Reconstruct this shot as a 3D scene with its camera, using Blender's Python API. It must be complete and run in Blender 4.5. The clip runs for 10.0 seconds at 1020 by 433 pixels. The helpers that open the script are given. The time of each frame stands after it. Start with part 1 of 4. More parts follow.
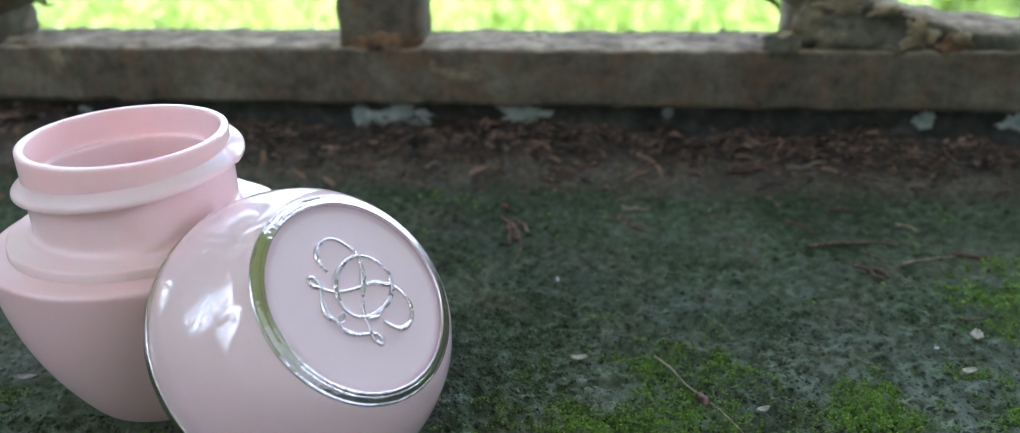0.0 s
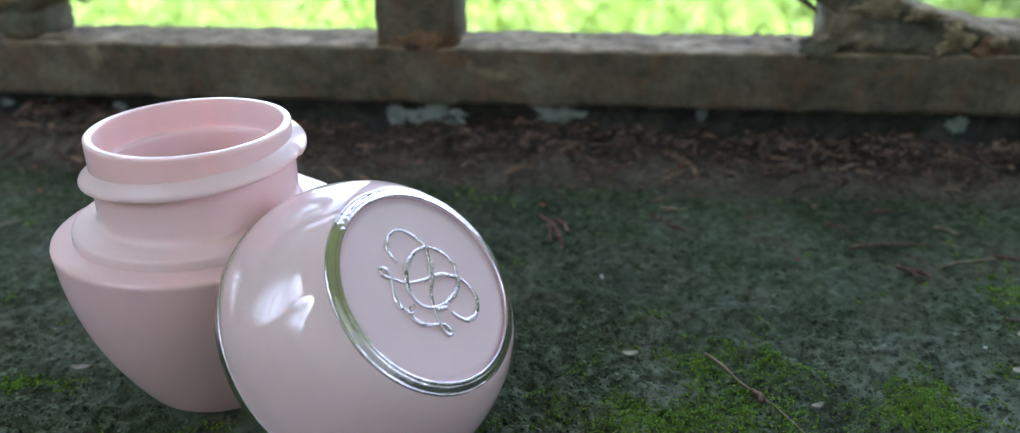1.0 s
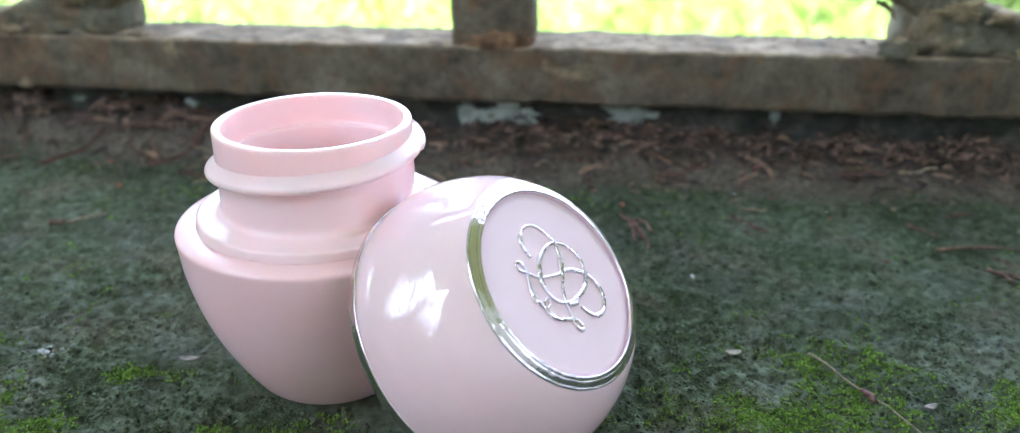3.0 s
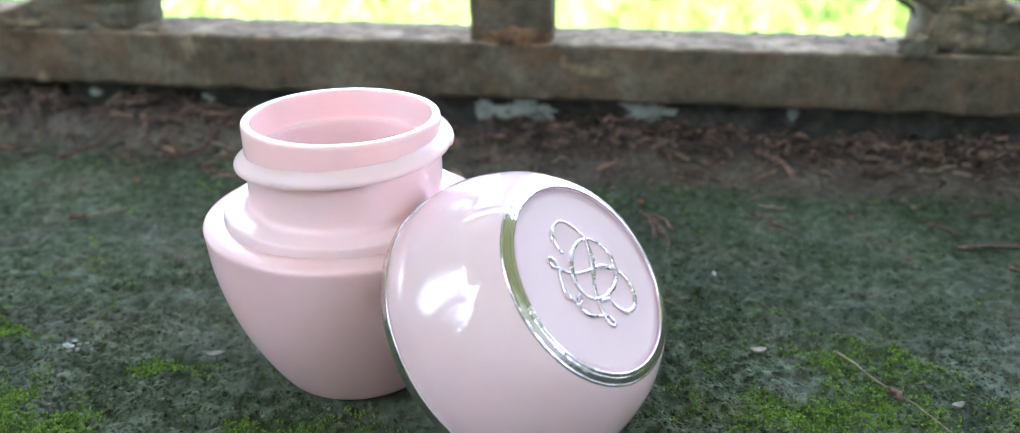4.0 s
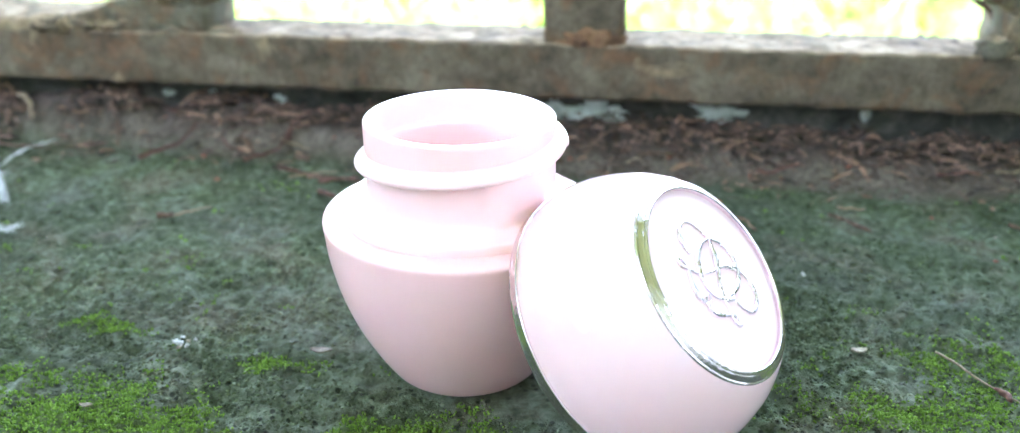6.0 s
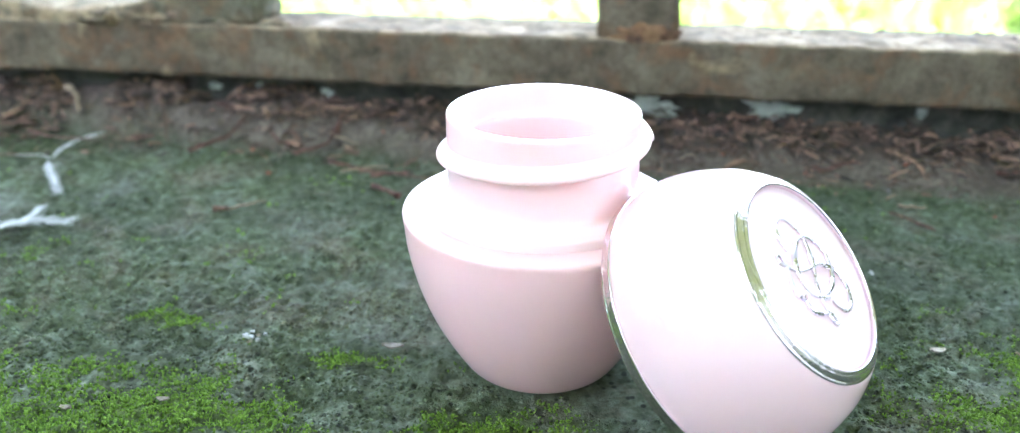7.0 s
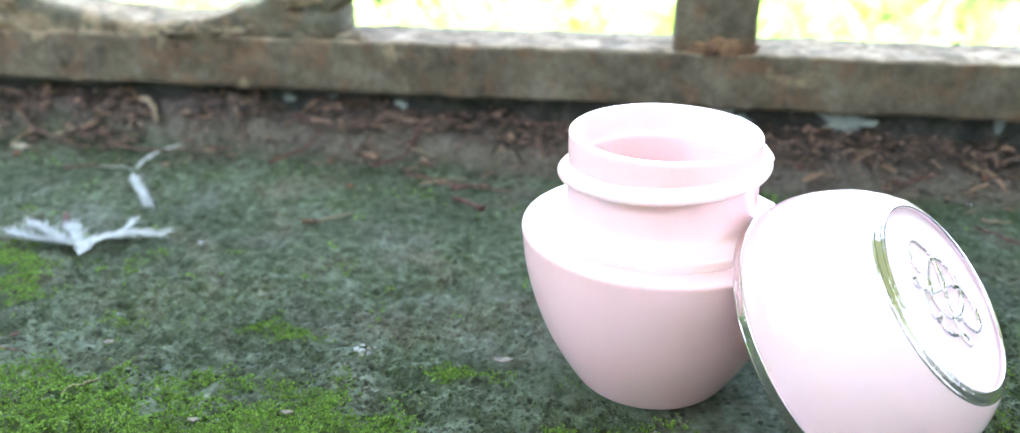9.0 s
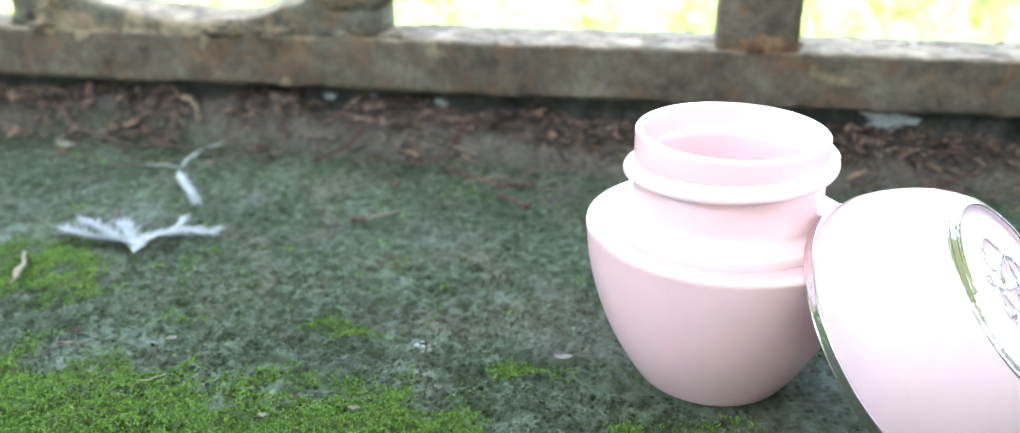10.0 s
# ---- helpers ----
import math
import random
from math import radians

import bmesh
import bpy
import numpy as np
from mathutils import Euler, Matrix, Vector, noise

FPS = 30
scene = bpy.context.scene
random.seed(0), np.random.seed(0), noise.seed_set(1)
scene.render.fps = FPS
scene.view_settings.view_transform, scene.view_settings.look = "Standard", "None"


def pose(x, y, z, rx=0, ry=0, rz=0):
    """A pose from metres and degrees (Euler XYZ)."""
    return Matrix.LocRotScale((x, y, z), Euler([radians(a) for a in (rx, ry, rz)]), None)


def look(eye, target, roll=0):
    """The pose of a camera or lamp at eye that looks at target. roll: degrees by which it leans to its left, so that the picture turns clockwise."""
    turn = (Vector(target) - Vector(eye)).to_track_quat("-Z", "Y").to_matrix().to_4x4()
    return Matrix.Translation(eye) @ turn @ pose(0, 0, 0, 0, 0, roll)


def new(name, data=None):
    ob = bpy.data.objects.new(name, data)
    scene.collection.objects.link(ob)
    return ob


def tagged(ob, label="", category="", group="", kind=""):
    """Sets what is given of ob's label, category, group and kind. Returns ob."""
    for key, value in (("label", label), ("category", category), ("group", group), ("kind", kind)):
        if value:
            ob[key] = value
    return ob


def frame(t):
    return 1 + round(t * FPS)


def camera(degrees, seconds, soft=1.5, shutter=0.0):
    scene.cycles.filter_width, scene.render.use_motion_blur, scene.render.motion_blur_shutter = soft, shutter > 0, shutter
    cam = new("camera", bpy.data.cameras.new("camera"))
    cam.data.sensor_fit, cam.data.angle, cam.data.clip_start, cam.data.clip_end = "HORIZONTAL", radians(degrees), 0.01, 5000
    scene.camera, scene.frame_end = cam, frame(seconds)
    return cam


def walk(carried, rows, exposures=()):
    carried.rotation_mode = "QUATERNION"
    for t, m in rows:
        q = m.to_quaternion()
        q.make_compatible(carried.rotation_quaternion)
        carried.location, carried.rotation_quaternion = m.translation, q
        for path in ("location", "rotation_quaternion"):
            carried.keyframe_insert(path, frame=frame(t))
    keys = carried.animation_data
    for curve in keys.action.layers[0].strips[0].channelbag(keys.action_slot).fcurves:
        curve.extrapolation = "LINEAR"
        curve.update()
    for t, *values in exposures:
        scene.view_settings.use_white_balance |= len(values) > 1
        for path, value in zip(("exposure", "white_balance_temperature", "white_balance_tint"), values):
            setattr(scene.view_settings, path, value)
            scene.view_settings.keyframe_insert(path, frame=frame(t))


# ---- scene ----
cam = camera(60.18, 10.0, soft=1.1)
# a close-up lens: sharp on the jar, soft towards the railing and the lawn
cam.data.dof.use_dof = True
cam.data.dof.focus_distance = 0.116
cam.data.dof.aperture_fstop = 20.0
ROWS = [
    (0.0, 0.06409, -0.10548, 0.07661, 6.196, -24.380, 1.120),
    (0.5, 0.05908, -0.10649, 0.07571, 6.096, -24.170, 0.692),
    (1.0, 0.05595, -0.10793, 0.07567, 6.388, -23.972, 0.574),
    (1.5, 0.05175, -0.11000, 0.07495, 6.593, -23.815, 0.633),
    (2.0, 0.04774, -0.11069, 0.07486, 7.027, -23.569, 0.282),
    (2.5, 0.04390, -0.11065, 0.07528, 7.188, -23.653, 0.286),
    (4.0, 0.03786, -0.11108, 0.07507, 7.547, -23.966, 0.070),
    (4.5, 0.03500, -0.11207, 0.07507, 7.679, -24.018, 0.181),
    (5.0, 0.03137, -0.11269, 0.07577, 8.000, -23.916, 0.063),
    (5.5, 0.02871, -0.11394, 0.07592, 8.267, -23.874, 0.215),
    (7.0, 0.01402, -0.11495, 0.07513, 9.195, -24.183, 0.121),
    (7.5, 0.01058, -0.11559, 0.07500, 9.471, -24.157, 0.139),
    (8.0, 0.00781, -0.11618, 0.07574, 9.679, -24.098, 0.220),
    (8.5, 0.00440, -0.11749, 0.07670, 9.936, -24.060, 0.332),
    (9.0, -0.00039, -0.11850, 0.07808, 10.182, -23.980, 0.374),
    (9.5, -0.00450, -0.11944, 0.07842, 10.572, -23.995, 0.512),
    (10.0, -0.00817, -0.12089, 0.07869, 10.765, -24.153, 0.614),
]

# seconds, stops, kelvin, tint: the clip's camera brightens as it goes
EXPOSURES = [(0.0, 3.93, 5570, 11), (0.5, 3.69, 5570, 11), (1.0, 3.71, 5570, 11), (1.5, 4.14, 5550, 12), (2.0, 4.4, 5580, 13), (2.5, 4.45, 5620, 14), (4.0, 4.51, 5620, 14), (4.5, 4.80, 5610, 12), (5.5, 5.24, 5570, 11), (7.0, 5.26, 5570, 11), (10.0, 5.21, 5570, 11)]
walk(cam, [(t, pose(x, y, z, 90 + pitch, roll, yaw)) for t, x, y, z, yaw, pitch, roll in ROWS], EXPOSURES)

# ---------------------------------------------------------------- light
SUN_ELEV, SUN_AZ = 52.0, 166.0      # degrees; azimuth of the sun clockwise from +y
world = bpy.data.worlds.new("sky")
scene.world = world
world.use_nodes = True
wn, wl = world.node_tree.nodes, world.node_tree.links
wn.clear()
sky = wn.new("ShaderNodeTexSky")
sky.sky_type, sky.sun_disc = "NISHITA", False
sky.sun_elevation, sky.sun_rotation = radians(SUN_ELEV), radians(SUN_AZ)
sky.air_density, sky.dust_density = 1.0, 3.0
bg = wn.new("ShaderNodeBackground")
bg.inputs["Strength"].default_value = 0.14
wo = wn.new("ShaderNodeOutputWorld")
haze = wn.new("ShaderNodeHueSaturation")
haze.inputs["Saturation"].default_value = 0.5
wl.new(sky.outputs[0], haze.inputs["Color"])
wl.new(haze.outputs[0], bg.inputs[0])
wl.new(bg.outputs[0], wo.inputs[0])

sun_data = bpy.data.lights.new("sun", "SUN")
sun_data.energy, sun_data.angle, sun_data.color = 2.6, radians(0.5), (1.0, 0.95, 0.86)
sun = new("sun", sun_data)
e, a = radians(SUN_ELEV), radians(SUN_AZ)
sun_dir = Vector((math.sin(a) * math.cos(e), math.cos(a) * math.cos(e), math.sin(e)))
sun.matrix_world = look(sun_dir * 5, (0, 0, 0))


# ---------------------------------------------------------------- materials
class Nodes:
    """A small helper that writes node materials."""

    def __init__(self, name):
        self.mat = bpy.data.materials.new(name)
        self.mat.use_nodes = True
        self.t = self.mat.node_tree
        self.b = self.t.nodes["Principled BSDF"]
        self.co = self.add("ShaderNodeTexCoord").outputs["Object"]

    def add(self, kind, **inputs):
        n = self.t.nodes.new(kind)
        for k, v in inputs.items():
            self.set(n, k.replace("_", " "), v)
        return n

    def set(self, n, key, v):
        sock = n.inputs[int(key)] if key.isdigit() else n.inputs[key]
        if isinstance(v, bpy.types.NodeSocket):
            self.t.links.new(v, sock)
        else:
            sock.default_value = v

    def noise(self, scale, detail=5.0, rough=0.6, distort=0.0, out="Fac"):
        n = self.add("ShaderNodeTexNoise", Vector=self.co, Scale=scale, Detail=detail, Roughness=rough, Distortion=distort)
        return n.outputs[out]

    def voronoi(self, scale, out="Distance", rand=1.0):
        return self.add("ShaderNodeTexVoronoi", Vector=self.co, Scale=scale, Randomness=rand).outputs[out]

    def ramp(self, fac, *stops):
        n = self.add("ShaderNodeValToRGB", Fac=fac)
        el = n.color_ramp.elements
        while len(el) < len(stops):
            el.new(0.5)
        for s, (p, c) in zip(el, stops):
            s.position = p
            s.color = (c, c, c, 1) if isinstance(c, (int, float)) else (*c, 1)
        return n.outputs["Color"]

    def mix(self, fac, c1, c2, mode="MIX"):
        n = self.t.nodes.new("ShaderNodeMix")
        n.data_type, n.blend_type = "RGBA", mode
        for sock, v in ((n.inputs[0], fac), (n.inputs[6], c1), (n.inputs[7], c2)):
            if isinstance(v, bpy.types.NodeSocket):
                self.t.links.new(v, sock)
            else:
                sock.default_value = v if isinstance(v, (int, float)) else (*v, 1)
        return n.outputs[2]

    def math(self, op, v1, v2=0.0):
        n = self.t.nodes.new("ShaderNodeMath")
        n.operation = op
        self.set(n, "0", v1)
        self.set(n, "1", v2)
        return n.outputs[0]

    def attr(self, name, out="Fac"):
        n = self.t.nodes.new("ShaderNodeAttribute")
        n.attribute_name = name
        return n.outputs[out]

    def island(self):
        return self.add("ShaderNodeNewGeometry").outputs["Random Per Island"]

    def bump(self, height, depth, strength=1.0):
        n = self.add("ShaderNodeBump", Height=height, Distance=depth, Strength=strength)
        self.t.links.new(n.outputs[0], self.b.inputs["Normal"])

    def base(self, colour=None, rough=None, metal=None, **more):
        for key, v in (("Base Color", colour), ("Roughness", rough), ("Metallic", metal)):
            if v is not None:
                self.set(self.b, key, (*v, 1) if isinstance(v, tuple) else v)
        for k, v in more.items():
            self.set(self.b, k.replace("_", " "), v)
        return self.mat


def pink_plastic(name, colour, rough, coat, sss, gleam=0.02, sheen=0.5, lacquer=1.5):
    n = Nodes(name)
    tint = n.ramp(n.noise(120, 3), (0.35, tuple(0.97 * c for c in colour)), (0.7, colour))
    n.b.subsurface_method = "BURLEY"
    return n.base(tint, rough, 0.0, Coat_Weight=coat, Coat_Roughness=gleam, Subsurface_Weight=sss, Subsurface_Radius=(1.0, 0.45, 0.42),
                  Subsurface_Scale=0.003, IOR=1.48, Specular_IOR_Level=sheen, Coat_IOR=lacquer)


def chrome_foil(name, low, high, wave):
    n = Nodes(name)
    r = n.ramp(n.noise(700, 4), (0.35, low), (0.8, high))
    n.bump(n.noise(450, 3), wave)
    return n.base((0.86, 0.76, 0.82), r, 1.0)


def ground_colour(n, fine):
    """Green film, bare grey stone, olive and tan patches: the ledge's own colours."""
    wide = n.noise(40, 7, 0.65, 0.3)
    film = n.ramp(fine, (0.28, (0.026, 0.034, 0.017)), (0.44, (0.068, 0.088, 0.044)), (0.58, (0.114, 0.145, 0.096)), (0.76, (0.210, 0.243, 0.178)))
    stone = n.ramp(n.noise(260, 8, 0.72, 0.4), (0.30, (0.030, 0.032, 0.026)), (0.5, (0.095, 0.101, 0.084)), (0.72, (0.21, 0.218, 0.195)))
    c = n.mix(n.ramp(wide, (0.50, 0.0), (0.68, 0.6)), film, stone)
    pale = n.ramp(n.noise(85, 6, 0.62, 0.5), (0.53, 0.0), (0.68, 0.55))
    c = n.mix(pale, c, n.ramp(fine, (0.3, (0.095, 0.110, 0.084)), (0.7, (0.27, 0.292, 0.262))))
    lime = n.ramp(n.noise(60, 6, 0.62), (0.54, 0.0), (0.70, 0.28))
    c = n.mix(lime, c, n.ramp(fine, (0.3, (0.040, 0.060, 0.014)), (0.7, (0.125, 0.165, 0.045))))
    tan = n.ramp(n.noise(52, 6, 0.66, 0.4), (0.50, 0.0), (0.66, 0.6))
    c = n.mix(tan, c, n.ramp(fine, (0.28, (0.050, 0.043, 0.032)), (0.7, (0.215, 0.185, 0.145))))
    shade = n.ramp(n.noise(26, 5, 0.6, 0.2), (0.36, 0.63), (0.62, 0.97))
    # tinted lighter towards -x, darker and greener towards +x
    along = n.add("ShaderNodeSeparateXYZ", Vector=n.co).outputs["X"]
    greenish = n.ramp(n.math("ADD", n.math("MULTIPLY", along, 8.0), 0.5), (0.25, (1.08, 1.05, 0.98)), (0.75, (0.95, 0.97, 0.88)))
    c = n.mix(1.0, c, greenish, "MULTIPLY")
    return n.mix(1.0, c, shade, "MULTIPLY")


def pitted(n, c):
    """Painted dark spots: the shade of small hollows between moss granules, denser in some areas."""
    pit_shade = n.ramp(n.voronoi(620), (0.19, 0.30), (0.33, 1.08))
    # the painted spots weaken towards the kerb and towards the -x end
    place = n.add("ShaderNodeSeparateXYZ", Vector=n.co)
    fade = n.math("ADD", n.math("SUBTRACT", n.math("MULTIPLY", place.outputs["Y"], 8.0), n.math("MULTIPLY", place.outputs["X"], 1.2)), 0.5)
    rough = n.math("MULTIPLY", n.ramp(n.noise(110, 3), (0.37, 0.0), (0.52, 1.0)), n.ramp(fade, (0.40, 1.0), (0.68, 0.3)))
    return n.mix(rough, c, n.mix(1.0, c, pit_shade, "MULTIPLY"))


def mossy_stone():
    n = Nodes("mossy_stone")
    fine = n.noise(470, 5, 0.64)
    c = ground_colour(n, fine)
    brighter_film = n.ramp(fine, (0.28, (0.050, 0.060, 0.042)), (0.48, (0.145, 0.168, 0.122)), (0.72, (0.31, 0.335, 0.27)))
    c = n.mix(n.math("MULTIPLY", n.attr("brighter"), 0.8), c, brighter_film)
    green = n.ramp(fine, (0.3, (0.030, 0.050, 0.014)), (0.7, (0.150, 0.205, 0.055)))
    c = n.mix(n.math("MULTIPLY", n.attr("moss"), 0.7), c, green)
    soil = n.ramp(n.noise(480, 8, 0.75), (0.32, (0.030, 0.027, 0.023)), (0.52, (0.092, 0.072, 0.059)), (0.78, (0.26, 0.19, 0.15)))
    c = n.mix(n.attr("soil"), c, soil)
    sand = n.ramp(n.noise(600, 6, 0.66), (0.3, (0.075, 0.063, 0.050)), (0.7, (0.235, 0.198, 0.158)))
    c = n.mix(n.math("MULTIPLY", n.attr("sand"), n.ramp(n.noise(70, 4), (0.36, 0.25), (0.56, 1.0))), c, sand)
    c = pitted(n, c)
    n.bump(n.noise(900, 7, 0.75), 0.0009, 1.0)
    return n.base(c, 0.9, 0.0, Specular_IOR_Level=0.2)


def moss_crumb():
    n = Nodes("moss_crust")
    c = ground_colour(n, n.noise(470, 5, 0.64))
    c = n.mix(1.0, c, n.ramp(n.island(), (0.0, 0.7), (0.8, 1.15), (1.0, 1.8)), "MULTIPLY")
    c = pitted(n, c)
    return n.base(c, 0.9, 0.0, Specular_IOR_Level=0.2)


def moss_leaf():
    n = Nodes("moss_leaf")
    c = n.ramp(n.island(), (0.0, (0.070, 0.125, 0.014)), (0.5, (0.122, 0.208, 0.020)), (0.85, (0.165, 0.272, 0.030)), (1.0, (0.20, 0.30, 0.055)))
    return n.base(c, 0.75, 0.0, Specular_IOR_Level=0.25)


def by_chip(name, rough, *stops):
    """Each crumb or leaf of one mesh takes its own colour out of the range."""
    n = Nodes(name)
    return n.base(n.ramp(n.island(), *stops), rough, 0.0, Specular_IOR_Level=0.25)


def rusty_iron(name, cast, spread):
    n = Nodes(name)
    w = n.noise(60, 7, 0.65, 0.3)
    c = n.ramp(w, (0.26, (0.070, 0.053, 0.039)), (0.42, (0.135, 0.105, 0.077)), (0.56, (0.19, 0.150, 0.110)), (0.75, (0.26, 0.215, 0.165)))
    dark = n.ramp(n.noise(330, 7, 0.75, 0.3), (0.34, 0.62), (0.58, 1.1))
    c = n.mix(1.0, c, dark, "MULTIPLY")
    rust = n.ramp(n.noise(110, 7, 0.68, 0.6), (0.50, 0.0), (0.66, 0.65))
    c = n.mix(rust, c, n.ramp(n.noise(260, 5), (0.3, (0.12, 0.058, 0.032)), (0.7, (0.29, 0.15, 0.085))))
    c = n.mix(1.0, c, cast, "MULTIPLY")
    ochre = n.ramp(n.noise(46, 6, 0.62, 0.3), (0.62 - spread, 0.0), (0.67 - spread, 0.85))
    c = n.mix(ochre, c, n.ramp(n.noise(300, 5), (0.3, (0.20, 0.145, 0.085)), (0.7, (0.40, 0.31, 0.20))))
    # upward faces painted paler: worn flaky tops plus the sky's light on them
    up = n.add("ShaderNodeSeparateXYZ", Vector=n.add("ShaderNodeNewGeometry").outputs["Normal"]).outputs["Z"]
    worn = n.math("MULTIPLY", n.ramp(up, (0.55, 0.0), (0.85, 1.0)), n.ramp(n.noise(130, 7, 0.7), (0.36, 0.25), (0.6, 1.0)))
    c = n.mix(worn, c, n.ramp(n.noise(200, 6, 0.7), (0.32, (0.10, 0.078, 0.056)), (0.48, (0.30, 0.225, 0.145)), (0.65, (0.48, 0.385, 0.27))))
    n.bump(n.math("ADD", n.noise(300, 8, 0.7), n.noise(90, 3)), 0.0012, 0.8)
    return n.base(c, 0.95, 0.0, Specular_IOR_Level=0.12)


def speckled(name, dark, mid, light, scale, rough=0.8, depth=0.0002):
    n = Nodes(name)
    c = n.ramp(n.noise(scale, 7, 0.65, 0.3), (0.3, dark), (0.5, mid), (0.72, light))
    n.bump(n.noise(scale * 4, 5, 0.65), depth)
    return n.base(c, rough, 0.0)


def by_island(name, dark, mid, light, rough=0.75):
    n = Nodes(name)
    c = n.ramp(n.island(), (0.0, dark), (0.55, mid), (1.0, light))
    return n.base(n.mix(1.0, c, n.ramp(n.noise(700, 4), (0.3, 0.6), (0.7, 1.0)), "MULTIPLY"), rough, 0.0)


def clear_water():
    n = Nodes("clear_water")
    return n.base((1.0, 1.0, 1.0), 0.02, 0.0, Transmission_Weight=1.0, IOR=1.33)


WATER = clear_water()
PINK = pink_plastic("pink_plastic", (0.93, 0.585, 0.58), 0.34, 0.5, 0.3, 0.05)
# the jar's pink made paler: brightness of neck and cup put into colour
PINK_NECK = pink_plastic("brightened_pink_plastic", (0.92, 0.645, 0.632), 0.34, 0.5, 0.4, 0.06)
PINK_LID = pink_plastic("pearl_pink_plastic", (0.88, 0.608, 0.618), 0.40, 1.0, 0.25, 0.01, 0.15, 1.85)
PINK_DISC = pink_plastic("satin_pink_plastic", (0.88, 0.65, 0.668), 0.45, 0.08, 0.0)
CHROME = chrome_foil("chrome_foil", 0.12, 0.27, 0.0002)
EMBOSSED = chrome_foil("embossed_chrome", 0.22, 0.40, 0.0002)
STONE = mossy_stone()
MOSS = moss_leaf()
CRUST = moss_crumb()
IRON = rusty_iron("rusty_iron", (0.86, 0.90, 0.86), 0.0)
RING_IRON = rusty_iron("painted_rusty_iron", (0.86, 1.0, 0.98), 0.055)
RUST = speckled("orange_rust", (0.060, 0.031, 0.018), (0.15, 0.078, 0.038), (0.29, 0.17, 0.085), 200, 0.9, 0.0008)
# kerb concrete darkened in colour for the shade under the rail
KERB = speckled("damp_shaded_concrete", (0.020, 0.022, 0.019), (0.060, 0.059, 0.051), (0.145, 0.13, 0.11), 170, 0.9, 0.0008)
LICHEN = speckled("pale_lichen", (0.30, 0.36, 0.32), (0.55, 0.61, 0.56), (0.72, 0.76, 0.72), 500, 0.9, 0.0003)
TWIG = speckled("dry_twig", (0.032, 0.018, 0.012), (0.090, 0.052, 0.033), (0.25, 0.165, 0.105), 900, 0.8, 0.0001)
RED_TWIG = speckled("red_twig", (0.035, 0.013, 0.009), (0.085, 0.034, 0.024), (0.22, 0.11, 0.075), 700, 0.7, 0.0001)
STRAW = speckled("straw", (0.11, 0.08, 0.05), (0.22, 0.165, 0.105), (0.38, 0.30, 0.20), 900, 0.7, 0.0001)
DOWN = speckled("white_down", (0.27, 0.275, 0.255), (0.39, 0.395, 0.37), (0.55, 0.555, 0.53), 800, 0.8, 0.0001)
CREAM = speckled("cream_chip", (0.16, 0.13, 0.095), (0.36, 0.315, 0.24), (0.60, 0.55, 0.45), 500, 0.8, 0.0002)
CHIP = speckled("pale_chip", (0.10, 0.085, 0.065), (0.22, 0.185, 0.15), (0.42, 0.37, 0.31), 700, 0.8, 0.0002)
LITTER = by_island("leaf_litter", (0.020, 0.015, 0.011), (0.090, 0.054, 0.038), (0.36, 0.215, 0.14))
# kept pale so the unseen wall bounces light onto the jar
PLASTER = speckled("weathered_plaster", (0.20, 0.185, 0.165), (0.34, 0.32, 0.285), (0.46, 0.445, 0.40), 3, 0.9, 0.002)
# ceiling grey leans lilac to cancel the lawn's green bounce in the chrome
BOARDS = speckled("grey_ceiling", (0.25, 0.205, 0.235), (0.40, 0.335, 0.385), (0.52, 0.44, 0.50), 6, 0.7, 0.001)
GRASS_GROUND = speckled("lawn_soil", (0.065, 0.115, 0.007), (0.085, 0.14, 0.009), (0.115, 0.17, 0.014), 2.5, 0.9, 0.01)
GRASS = by_island("grass_blade", (0.070, 0.125, 0.009), (0.105, 0.175, 0.014), (0.16, 0.235, 0.028), 0.55)


# ---------------------------------------------------------------- helpers
def mesh_ob(name, verts, faces, material, parent=None, smooth=True):
    me = bpy.data.meshes.new(name)
    me.from_pydata([tuple(v) for v in verts], [], faces)
    me.materials.append(material)
    if smooth:
        me.polygons.foreach_set("use_smooth", [True] * len(me.polygons))
    me.update()
    ob = new(name, me)
    if parent is not None:
        ob.parent = parent
    return ob


def part(name, bm, material, parent, label=""):
    bmesh.ops.recalc_face_normals(bm, faces=bm.faces)
    me = bpy.data.meshes.new(name)
    bm.to_mesh(me)
    bm.free()
    me.materials.append(material)
    me.polygons.foreach_set("use_smooth", [True] * len(me.polygons))
    ob = new(name, me)
    if parent is not None:
        ob.parent = parent
    return tagged(ob, label)


def smooth_profile(pts, steps=6):
    """A rounded profile through the given points (Catmull-Rom)."""
    p = [Vector(v) for v in pts]
    p = [2 * p[0] - p[1]] + p + [2 * p[-1] - p[-2]]
    out = []
    for i in range(1, len(p) - 2):
        for k in range(steps):
            t = k / steps
            out.append(0.5 * ((2 * p[i]) + (p[i + 1] - p[i - 1]) * t + (2 * p[i - 1] - 5 * p[i] + 4 * p[i + 1] - p[i + 2]) * t * t
                              + (3 * p[i] - p[i - 1] - 3 * p[i + 1] + p[i + 2]) * t ** 3))
    return out + [p[-2]]


